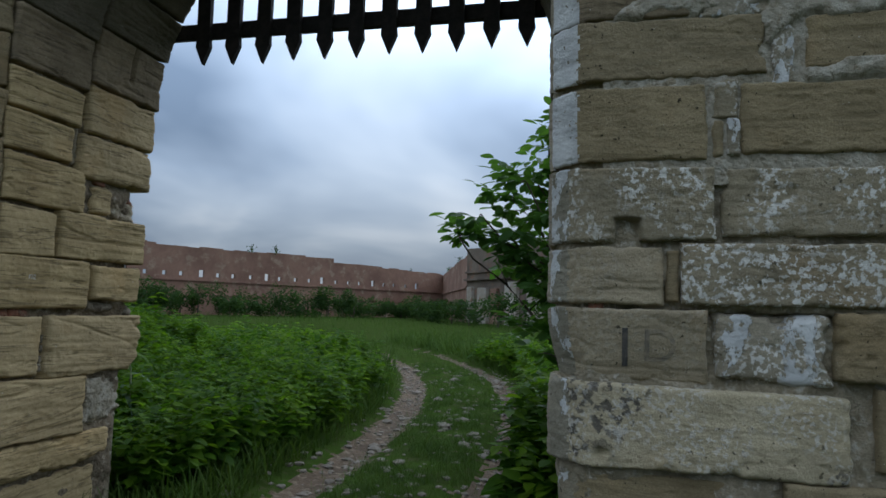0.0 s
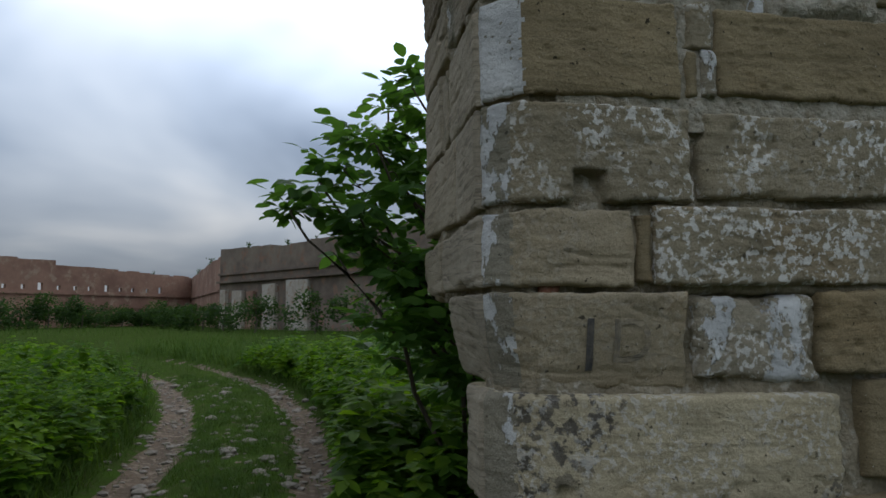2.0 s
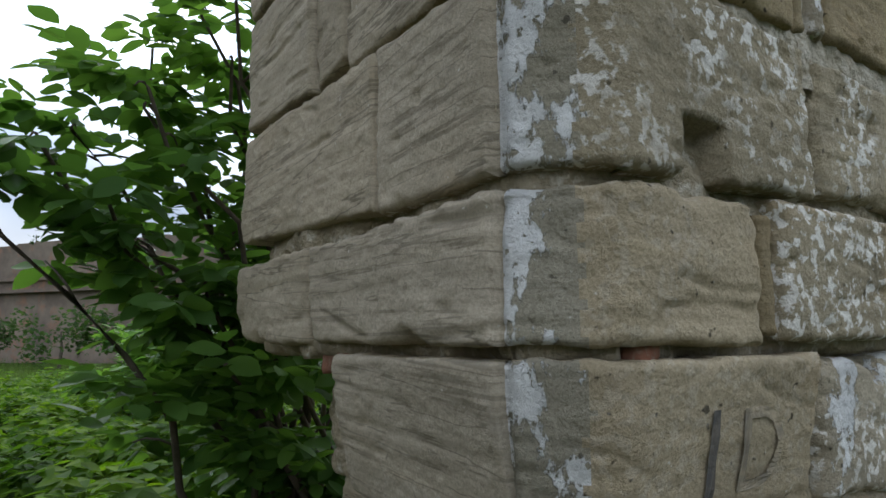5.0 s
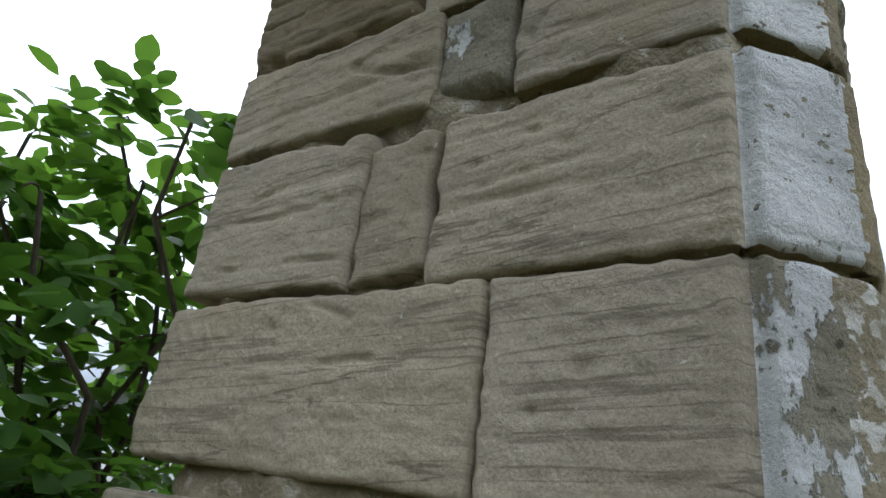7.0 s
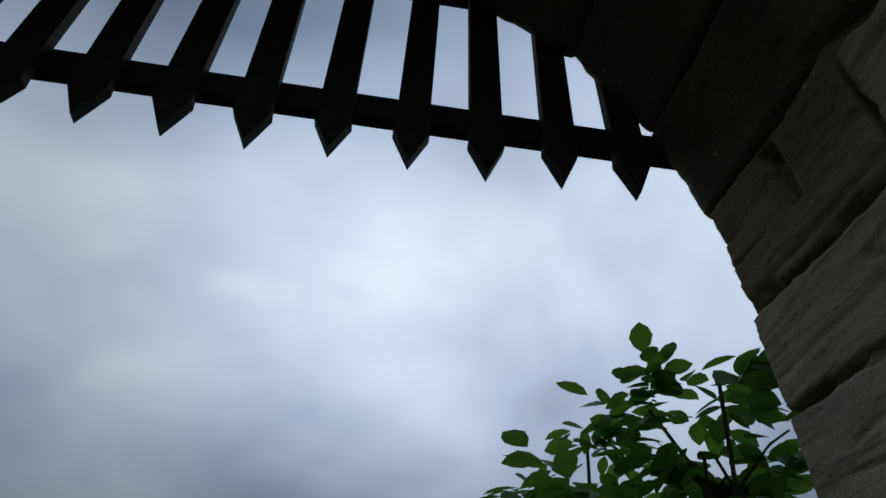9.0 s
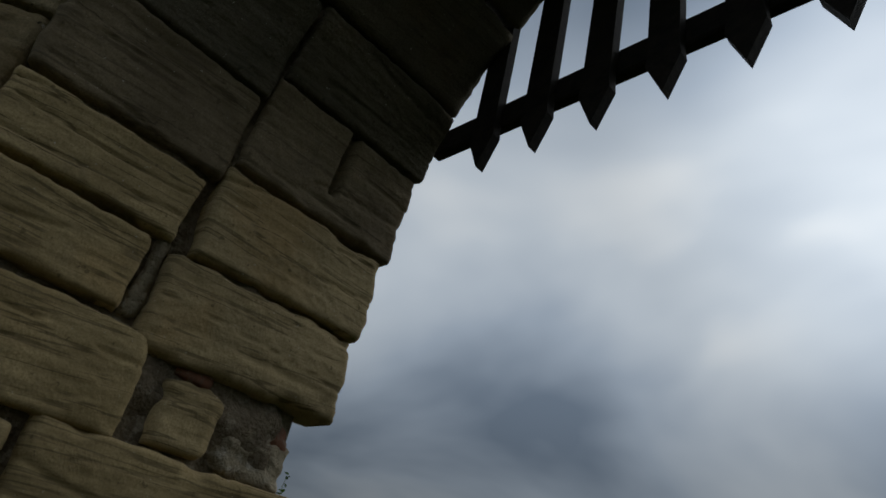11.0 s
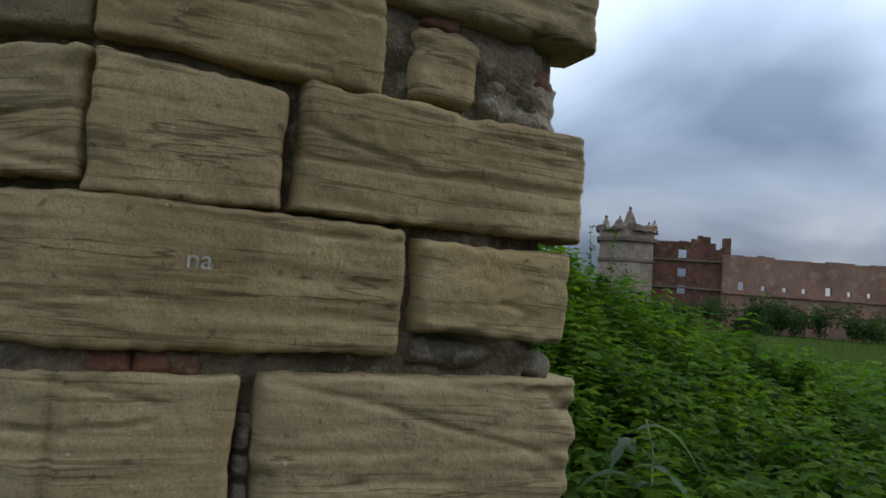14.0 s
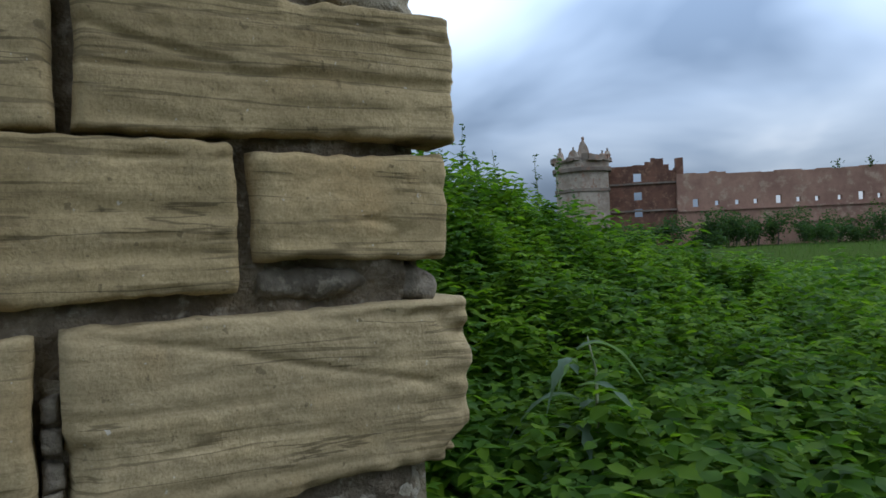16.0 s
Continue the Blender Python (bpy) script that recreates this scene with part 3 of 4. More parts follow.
left_jamb(0.785, 1.21, 1.495, 1.71, soft=0.022)
left_jamb(0.77, 1.20, 1.405, 1.485, CEMENT, proud=-0.035, heave=0.05, wild=2.2, soft=0.03, label="grey mortar bed")
left_jamb(-0.19, 0.075, 1.75, 1.985, proud=0.004)
left_jamb(0.09, 0.455, 1.735, 1.985)
left_jamb(0.49, 1.235, 1.745, 2.02, soft=0.022)
left_jamb(0.08, 0.655, 2.02, 2.285)
left_jamb(-0.19, 0.07, 2.03, 2.33, FACE)
left_jamb(0.735, 0.915, 2.04, 2.21, soft=0.03, proud=-0.01)
left_jamb(0.93, 1.18, 2.03, 2.14, MORTAR, proud=-0.05, wild=2.5, soft=0.05, heave=0.06, label="crumbled rubble infill")
left_jamb(0.94, 1.17, 2.145, 2.21, BRICK, heave=0.04, proud=-0.075, wild=1.6, soft=0.02, name="brick", label="crumbled red brick in the hollow")
left_jamb(0.67, 0.73, 2.05, 2.24, MORTAR, heave=0.04, proud=-0.05, wild=1.8, soft=0.02)
left_jamb(0.07, 0.535, 2.31, 2.505)
left_jamb(-0.19, 0.06, 2.36, 2.60, FACE)
left_jamb(0.60, 1.245, 2.26, 2.515, soft=0.026, skew=0.01)
left_jamb(0.55, 0.60, 2.31, 2.56, MORTAR, proud=-0.03, wild=1.8, soft=0.02)
left_jamb(0.07, 0.585, 2.535, 2.755)
left_jamb(-0.19, 0.06, 2.63, 2.90, FACE)
left_jamb(0.645, 1.26, 2.545, 2.83, skew=0.03)
left_jamb(0.07, 0.63, 2.785, 3.09, SOOTY_SHADED)
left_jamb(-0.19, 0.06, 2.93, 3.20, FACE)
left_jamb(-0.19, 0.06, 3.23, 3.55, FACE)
left_jamb(0.66, 1.285, 2.865, 3.195, SOOTY_SHADED, hollow=(left_u(0.985), 3.10, 0.016, 0.14))
left_jamb(0.07, 0.645, 3.12, 3.50, VAULT_SHADED)
left_jamb(0.675, 1.31, 3.225, 3.515, VAULT_SHADED)
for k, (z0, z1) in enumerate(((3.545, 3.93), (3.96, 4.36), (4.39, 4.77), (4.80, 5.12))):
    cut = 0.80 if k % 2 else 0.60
    left_jamb(0.05, cut, z0, z1, VAULT_SHADED, strata=0.4, step=0.018)
    left_jamb(cut + 0.02, 1.31, z0, z1, VAULT_SHADED, strata=0.4, step=0.018)
for z0, z1 in ((0.0, 0.45), (0.48, 0.9), (0.93, 1.3), (1.33, 1.7), (1.73, 2.1), (2.13, 2.5), (2.53, 2.9), (2.93, 3.4), (3.43, 3.9)):
    for a, b in ((-1.0, -0.30), (-1.8, -1.03)):
        stone(LEFT, a, b, z0, z1, wall_left, FACE, strata=0.4, step=0.018)


# brick chips wedged in the joints
def chip(plan, u, z, du, dz, parent, mat=BRICK, name="brick", proud=-0.03):
    return stone(plan, u - du, u + du, z - dz, z + dz, parent, mat, proud=proud, soft=0.008, strata=0.0, wild=0.6, name=name, deep=0.06)


chip(RIGHT, right_u(1.375), 1.519, 0.030, 0.016, wall_right)
chip(RIGHT, right_u(None, 0.72), 1.505, 0.07, 0.028, wall_right)
for y, s in ((0.17, 0.035), (0.245, 0.03), (0.30, 0.028)):
    chip(LEFT, left_u(y), 1.412, s, 0.017, wall_left)
chip(LEFT, left_u(0.80), 2.235, 0.05, 0.014, wall_left)
chip(LEFT, left_u(0.60), 1.765, 0.09, 0.018, wall_left, STONE, "stone", -0.01)
for z in (1.10, 1.15, 1.21, 1.26):
    chip(LEFT, left_u(0.43), z, 0.012, 0.018, wall_left, CEMENT, "stone", -0.02)


def writing(name, text, size, place_at, turn, mat, block, label):
    """Painted letters that follow the worn face of the block they stand on."""
    cu = bpy.data.curves.new(name, "FONT")
    cu.body, cu.size = text, size
    tmp = bpy.data.objects.new(name, cu)
    me = bpy.data.meshes.new_from_object(tmp)
    bpy.data.objects.remove(tmp)
    bm = bmesh.new()
    bm.from_mesh(me)
    bmesh.ops.triangulate(bm, faces=bm.faces[:])
    bmesh.ops.subdivide_edges(bm, edges=bm.edges[:], cuts=3, use_grid_fill=True)
    m = pose(*place_at, *turn)
    face = np.array([v.co[:] for v in block.data.vertices])
    out = (m.to_3x3() @ Vector((0, 0, 1)))
    axis = 0 if abs(out.x) > 0.5 else 1
    for v in bm.verts:
        p = m @ v.co
        d = (face[:, 1 - axis] - p[1 - axis]) ** 2 + (face[:, 2] - p.z) ** 2
        near = np.where(d < 0.013 ** 2)[0]
        if len(near):
            rise = (face[near, axis] * out[axis]).max()
            p[axis] = (rise + 0.0015) * out[axis]
        v.co = p
    return child(name, bm_mesh(name, bm, mat), block.parent, label)


writing("inscription", "na", 0.055, (XL + 0.004, 0.285, 1.60), (90, 0, 90), CHALK, CHALKED, "small chalked letters na")
writing("inscription", "1", 0.23, (1.43, -0.010, 1.28), (90, 0, 0), SOOT, PAINTED, "dark painted numeral 1")
writing("inscription", "D", 0.19, (1.55, -0.010, 1.305), (90, 0, 0), INK, PAINTED, "faint dark scrawled letter D")


# ---------------------------------------------------------------- portcullis
def portcullis():
    base = tagged(new("portcullis"), "raised dark timber portcullis with pointed bars under the arch", "portcullis")
    base.location = (MIDX, 1.337, 3.212)
    w, d, h = 0.056, 0.02, 1.25
    out = [(0.0, -0.005), (-w, 0.125), (-w * 0.92, 0.17), (-w * 0.92, h), (w * 0.92, h), (w * 0.92, 0.17), (w, 0.125)]
    n = len(out)
    verts = [(x, -d, z) for x, z in out] + [(x, d, z) for x, z in out]
    faces = [tuple(range(n)), tuple(range(2 * n - 1, n - 1, -1))] + [(i, i + n, (i + 1) % n + n, (i + 1) % n) for i in range(n)]
    me = mesh_of("bar", verts, faces, WOOD)
    for i in range(12):
        ob = child("bar", me, base)
        ob.location = (-1.375 + i * 0.2335 - MIDX, 0.0, -0.006 * (i % 3))
        ob.rotation_euler = (0, radians((i * 37 % 5 - 2) * 0.35), 0)
    for z in (0.205, 1.0):
        bm = bmesh.new()
        add_box(bm, (-1.45, 0.021, z), (1.53, 0.07, z + 0.115))
        bmesh.ops.bevel(bm, geom=bm.edges[:], offset=0.008, segments=1, affect="EDGES")
        child("rail", bm_mesh("rail", bm, WOOD), base)
    return base


portcullis()


# ---------------------------------------------------------------- far walls and tower
def frame_between(a, b):
    a, b = Vector((*a, 0)), Vector((*b, 0))
    d = b - a
    return Matrix.Translation(a) @ Matrix.Rotation(math.atan2(d.y, d.x), 4, "Z"), d.length


def far_wall(name, a, b, heights, thick, mat, holes=(), ledges=(), seed=1):
    """A long ruined curtain wall; heights: (share of the length, top); holes: (place, sill, width, height)."""
    rnd = random.Random(seed)
    m, length = frame_between(a, b)
    bm = bmesh.new()

    def top(s):
        f = s / length
        for (p, h), (q, g) in zip(heights, heights[1:]):
            if p <= f <= q:
                return h + (g - h) * (f - p) / max(1e-6, q - p)
        return heights[-1][1]
    holes = sorted(holes)
    lo = min((h[1] for h in holes), default=0)
    hi = max((h[1] + h[3] for h in holes), default=0)
    if holes:
        add_box(bm, (0, 0, -1), (length, thick, lo), m)
        s = 0.0
        for p, z, w, h in holes:
            add_box(bm, (s, 0, lo), (p, thick, hi), m)
            if z + h < hi:
                add_box(bm, (p, 0, z + h), (p + w, thick, hi), m)
            if z > lo:
                add_box(bm, (p, 0, lo), (p + w, thick, z), m)
            s = p + w
        add_box(bm, (s, 0, lo), (length, thick, hi), m)
    s = 0.0
    base = hi if holes else -1
    while s < length:
        w = min(rnd.uniform(0.8, 2.4), length - s)
        h = top(s + w / 2) + rnd.uniform(-0.12, 0.12)
        add_box(bm, (s, 0, base), (s + w, thick, h), m)
        s += w
    for z, out in ledges:
        add_box(bm, (0, -out, z), (length, 0, z + 0.25), m)
    return tagged(new(name, bm_mesh(name, bm, mat)), kind="structure"), m


A, B, C, D = (-60.0, 70.5), (-25.5, 122.0), (-14.0, 84.0), (14.0, 47.0)
slots = [(2.0 + i * 2.62 + (0.25 if i % 3 else 0), 5.3 if i % 4 else 5.2, 0.58 + 0.2 * (i % 4 == 0), 0.60 + 0.45 * (i % 4 == 0)) for i in range(21)]
far_wall("wall_far_north", A, B, ((0, 9.7), (0.10, 9.8), (0.12, 9.5), (0.57, 9.6), (0.575, 9.0), (1, 8.3)), 0.5, HAZYBRICK, slots,
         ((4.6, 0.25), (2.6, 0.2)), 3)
far_wall("wall_far_corner", B, C, ((0, 8.0), (0.4, 8.6), (1, 8.9)), 1.5, HAZYBRICK, (), ((4.4, 0.2),), 5)
far_wall("wall_far_east", C, D, ((0, 9.9), (0.3, 9.3), (0.7, 9.7), (1, 9.2)), 1.5, FARGREY, (), ((5.4, 0.5), (6.4, 0.3)), 7)


def ruined_chapel():
    """Plastered bastion with curled gables beside a roofless brick hall."""
    tower = tagged(new("bastion_tower"), "ruined grey plastered bastion tower with curled gables", "tower")
    tower.location = (-68.5, 61.5, 0)
    yaw = math.atan2(61.5, -68.5) + math.pi / 2
    tower.rotation_euler = (0, 0, yaw)

    def ring(r, z0, z1, grow=1.0, n=6):
        verts = [(r * g * math.cos(math.tau * (i + 0.5) / n), r * g * math.sin(math.tau * (i + 0.5) / n), z) for z, g in ((z0, 1), (z1, grow)) for i in range(n)]
        return verts, [(i, (i + 1) % n, (i + 1) % n + n, i + n) for i in range(n)] + [tuple(range(n - 1, -1, -1)), tuple(range(n, 2 * n))]
    child("shaft", mesh_of("shaft", *ring(4.1, -1, 10.6, 0.98), FARPALE), tower)
    child("plinth_band", mesh_of("plinth_band", *ring(4.25, 7.9, 8.3), FARGREY), tower)
    child("cornice", mesh_of("cornice", *ring(4.5, 10.6, 11.1), FARGREY), tower)
    child("parapet", mesh_of("parapet", *ring(4.15, 11.1, 12.1), FARPALE), tower)
    n = 14
    for k, (x, y, w, h) in enumerate(((-0.3, -3.2, 2.5, 3.5), (-2.9, -1.6, 1.7, 1.4), (2.9, -1.6, 1.5, 1.9), (-3.5, 1.2, 1.4, 1.3), (1.0, 3.0, 1.9, 1.5))):
        out = []
        for i in range(n + 1):
            f = -1 + 2 * i / n
            a = abs(f)
            out.append((f * w, h * (0.42 * (1 - a) + 0.58 * (1 - smooth01((a - 0.14) / 0.34)) + 0.05 * math.sin(i * 2.7))))
        pts = [(-w, -0.1)] + out + [(w, -0.1)]
        q = len(pts)
        verts = [(a, -0.3, b) for a, b in pts] + [(a, 0.3, b) for a, b in pts]
        faces = [tuple(range(q)), tuple(range(2 * q - 1, q - 1, -1))] + [(i, (i + 1) % q, (i + 1) % q + q, i + q) for i in range(q)]
        g = child("gable", mesh_of("gable", verts, faces, FARPALE), tower)
        g.matrix_basis = pose(x, y, 12.05, 0, 0, (0, -60, 60, -100, 170)[k])
        bm = bmesh.new()
        bmesh.ops.create_cone(bm, segments=8, radius1=0.26, radius2=0.14, depth=0.5, cap_ends=True)
        bmesh.ops.create_icosphere(bm, subdivisions=1, radius=0.26, matrix=Matrix.Translation((0, 0, 0.38)))
        f = child("finial", bm_mesh("finial", bm, FARGREY), tower)
        f.matrix_basis = pose(x, y, 12.1 + h) @ Matrix.Scale(1.0 if k in (0, 2) else 0.6, 4)
    for x, z, w, h in ((-0.3, 8.6, 1.1, 1.2), (0.1, 4.6, 1.2, 1.6), (2.6, 9.0, 0.8, 1.0)):
        bm = bmesh.new()
        add_box(bm, (x - w / 2 - 0.15, -3.72 + abs(x) * 0.25, z - 0.15), (x + w / 2 + 0.15, -3.55 + abs(x) * 0.25, z))
        add_box(bm, (x - w / 2, -3.66 + abs(x) * 0.25, z), (x + w / 2, -3.5 + abs(x) * 0.25, z + h))
        child("window", bm_mesh("window", bm, WOOD), tower)

    for x, z, w, h in ((-1.75, 2.0, 0.55, 8.5), (1.75, 2.0, 0.55, 8.5), (0.0, 7.0, 3.2, 0.35), (0.0, 11.1, 3.6, 0.85), (-0.9, 9.0, 0.5, 1.5), (0.9, 9.0, 0.5, 1.5)):
        bm = bmesh.new()
        add_box(bm, (x - w / 2, -3.95, z), (x + w / 2, -3.5, z + h), None, 0.05)
        child("pilaster", bm_mesh("pilaster", bm, FARWHITE), tower, "pale flaking rendered strip")
    rt = random.Random(12)
    for i in range(26):
        a = math.tau * i / 26
        bm = bmesh.new()
        b, d = 0.45, rt.uniform(0.1, 1.1)
        add_box(bm, (-b, -0.35, 0), (b, 0.35, d), None, 0.12)
        g = child("merlon", bm_mesh("merlon", bm, FARGREY), tower)
        g.matrix_basis = pose(3.75 * math.cos(a), 3.75 * math.sin(a), 12.0, 0, 0, math.degrees(a) + 90)

    hall = tagged(new("roofless_hall"), "roofless red brick hall wall with empty windows", "ruin")
    p, q = (-65.2, 65.0), (-60.2, 71.0)
    m, length = frame_between(p, q)
    rnd = random.Random(11)

    def block(lo, hi):
        b = bmesh.new()
        add_box(b, lo, hi, m, 0.03)
        child("wall_section", bm_mesh("wall_section", b, FARDARK), hall)
    x0, x1 = length * 0.26, length * 0.40
    block((-3.2, 0, -1), (x0, 0.8, 11.2))
    for z0, z1 in ((-1, 4.2), (5.3, 6.5), (7.6, 9.0), (10.2, 11.3)):
        block((x0, 0, z0), (x1, 0.8, z1))
    s = x1
    while s < length:
        w = rnd.uniform(0.3, 0.8)
        f = (s - x1) / (length - x1)
        block((s, 0, -1), (min(s + w, length), 0.8, 11.2 + 0.9 * math.sin(f * 5.0) + rnd.uniform(-0.35, 0.3)))
        s += w
    block((length - 0.2, -0.3, -1), (length + 0.7, 1.0, 11.9))
    for z in (8.6, 4.9):
        bm = bmesh.new()
        add_box(bm, (-3.0, -0.25, z), (length, 0, z + 0.25), m)
        child("string_course", bm_mesh("string_course", bm, FARGREY), hall)


ruined_chapel()
mp, ml = frame_between((-14.0, 84.0), (14.0, 47.0))
for i, (s, w, z) in enumerate(((1.0, 1.3, 4.6), (4.0, 2.4, 4.4), (7.4, 1.6, 4.2), (11.0, 2.6, 4.9), (16.0, 4.0, 5.2))):
    bm = bmesh.new()
    add_box(bm, (s, -0.5, -1), (s + w, 0.0, z), mp, 0.06)
    tagged(new("wall_buttress", bm_mesh("wall_buttress", bm, (FARWHITE, HAZYBRICK)[i == 2])), kind="structure")


# ---------------------------------------------------------------- plants
def leaf_shape(kind):
    """Points and faces of one leaf of length 1 along x, drooping a little."""
    if kind == "nettle":
        v = [(0, 0, 0), (0.28, 0.30, 0.02), (0.28, -0.30, 0.02), (0.62, 0.24, -0.05), (0.62, -0.24, -0.05), (1, 0, -0.20), (0.3, 0, -0.05), (0.64, 0, -0.11)]
        f = [(0, 6, 1), (0, 2, 6), (1, 6, 7, 3), (6, 2, 4, 7), (3, 7, 5), (7, 4, 5)]
    elif kind == "elder":
        v = [(0, 0, 0), (0.22, 0.21, 0.03), (0.22, -0.21, 0.03), (0.5, 0.29, 0.02), (0.5, -0.29, 0.02), (0.78, 0.20, -0.03), (0.78, -0.20, -0.03), (1, 0, -0.10), (0.5, 0, -0.03)]
        f = [(0, 8, 3, 1), (0, 2, 4, 8), (3, 8, 7, 5), (8, 4, 6, 7)]
    elif kind == "blade":
        v = [(0, -0.018, 0), (0, 0.018, 0), (0.45, 0.014, 0.0), (0.45, -0.014, 0.0), (0.8, 0.008, -0.10), (0.8, -0.008, -0.10), (1.0, 0, -0.24)]
        f = [(0, 1, 2, 3), (3, 2, 4, 5), (5, 4, 6)]
    else:
        v = [(0, 0, 0), (0.5, 0.36, 0.06), (0.5, -0.36, 0.06), (1, 0, -0.1)]
        f = [(0, 2, 3, 1)]
    return np.array(v, float), f


def scatter_mesh(name, kind, mats, mat):
    """One mesh of many leaves; mats: a list of placements."""
    v, f = leaf_shape(kind)
    M = np.asarray(mats, float)
    yaw, pitch, roll, size = (M[:, i:i + 1] for i in (3, 4, 5, 6))
    X = np.concatenate([np.cos(yaw) * np.cos(pitch), np.sin(yaw) * np.cos(pitch), np.sin(pitch)], 1)
    Y0 = np.concatenate([-np.sin(yaw), np.cos(yaw), 0 * yaw], 1)
    Y = Y0 * np.cos(roll) + np.cross(X, Y0) * np.sin(roll)
    axes = np.stack([X, Y, np.cross(X, Y)], 2) * size[:, :, None]
    P = np.einsum("nij,kj->nki", axes, v) + M[:, None, :3]
    n, k = len(M), len(v)
    loops = np.concatenate([np.array(q) for q in f])
    sizes = np.array([len(q) for q in f])
    L = (loops[None, :] + (np.arange(n) * k)[:, None]).ravel()
    S = np.tile(sizes, n)
    me = bpy.data.meshes.new(name)
    me.vertices.add(n * k)
    me.vertices.foreach_set("co", P.ravel())
    me.loops.add(len(L))
    me.loops.foreach_set("vertex_index", L.astype(np.int32))
    me.polygons.add(len(S))
    me.polygons.foreach_set("loop_start", np.concatenate([[0], np.cumsum(S)[:-1]]).astype(np.int32))
    me.update(calc_edges=True)
    me.validate()
    me.materials.append(mat)
    return me


def place(x, y, z, yaw, pitch, roll, s):
    """One leaf's placement: its x axis points along yaw and rises by pitch."""
    return x, y, z, yaw, pitch, roll, s


def nettle_plant(rnd, x, y, tall, size, out):
    z0 = ground_z(x, y)
    lx, ly = rnd.uniform(-0.22, 0.22) * tall, rnd.uniform(-0.22, 0.22) * tall
    tiers = 3 + int(tall * 6)
    turn = rnd.uniform(0, 6.28)
    for i in range(tiers):
        f = 0.30 + 0.70 * (i + 1) / tiers
        s = size * (1.3 - 0.65 * f ** 3) * rnd.uniform(0.75, 1.25)
        for h in range(2 if i < tiers - 1 else 4):
            yaw = turn + i * 1.57 + h * (3.14 if i < tiers - 1 else 1.57) + rnd.uniform(-0.4, 0.4)
            out.append(place(x + lx * f * f, y + ly * f * f, z0 + tall * f, yaw, rnd.uniform(-0.30, 0.22), rnd.uniform(-0.45, 0.45), s))


def nettle_bed(name, zone, count, seed, label, tall=(0.55, 0.95), size=(0.075, 0.115)):
    rnd = random.Random(seed)
    out, made, tries = [], 0, 0
    while made < count and tries < count * 12:
        tries += 1
        x, y = zone(rnd)
        if x is None:
            continue
        t = rnd.uniform(*tall) * (0.80 + 0.34 * noise.noise(Vector((x * 0.9, y * 0.9, 2))) + 0.30 * noise.noise(Vector((x * 2.6, y * 2.6, 5))))
        nettle_plant(rnd, x, y, t, rnd.uniform(*size), out)
        made += 1
    return tagged(new(name, scatter_mesh(name, "nettle", out, NETTLE)), label, "nettles", kind="stuff")


def left_near(r):
    x, y = r.uniform(-6.5, -1.2), 1.35 + 6.5 * r.random() ** 1.25
    edge = left_rut(y) - 0.5 - 0.35 * noise.noise(Vector((y * 0.8, 0, 1))) - 0.10 * max(0, 4 - y)
    return (x, y) if x < edge else (None, None)


def left_far(r):
    x, y = r.uniform(-17, -3.0), r.uniform(1.6, 17)
    edge = left_rut(y) - 0.6 - 0.5 * noise.noise(Vector((y * 0.6, 0, 1))) - 0.25 * max(0, y - 9)
    if x > -6.2 and y < 7:
        return None, None
    return (x, y) if x < edge and y < 15 + 2 * noise.noise(Vector((x * .4, 3, 1))) - 0.25 * max(0, -x - 5) else (None, None)


def right_side(r):
    x, y = r.uniform(-2.5, 6.0), 1.45 + 15 * r.random() ** 1.4
    edge = right_rut(y) + 0.40 + 0.22 * noise.noise(Vector((y * 0.8, 5, 1)))
    return (x, y) if x > edge else (None, None)


nettle_bed("nettles_by_pier", left_near, 3000, 4, "dense bed of green nettles behind the stone pier", (0.6, 0.95), (0.075, 0.135))
nettle_bed("nettles_on_bank", left_far, 3300, 5, "tall nettles covering the grassy bank", (0.7, 1.1), (0.13, 0.21))
def pier_weeds(r):
    y = 1.5 + 7.0 * r.random() ** 1.2
    x = right_rut(y) + 0.32 + 0.12 * noise.noise(Vector((y * 1.5, 9, 1))) + 2.0 * r.random() ** 1.4
    return x, y


nettle_bed("weeds_by_pier", pier_weeds, 1300, 16, "fresh green weeds crowding the edge of the rut", (0.55, 1.0), (0.11, 0.17))
nettle_bed("nettles_by_track", right_side, 2400, 6, "nettles and weeds along the dirt track", (0.6, 1.05), (0.13, 0.21))


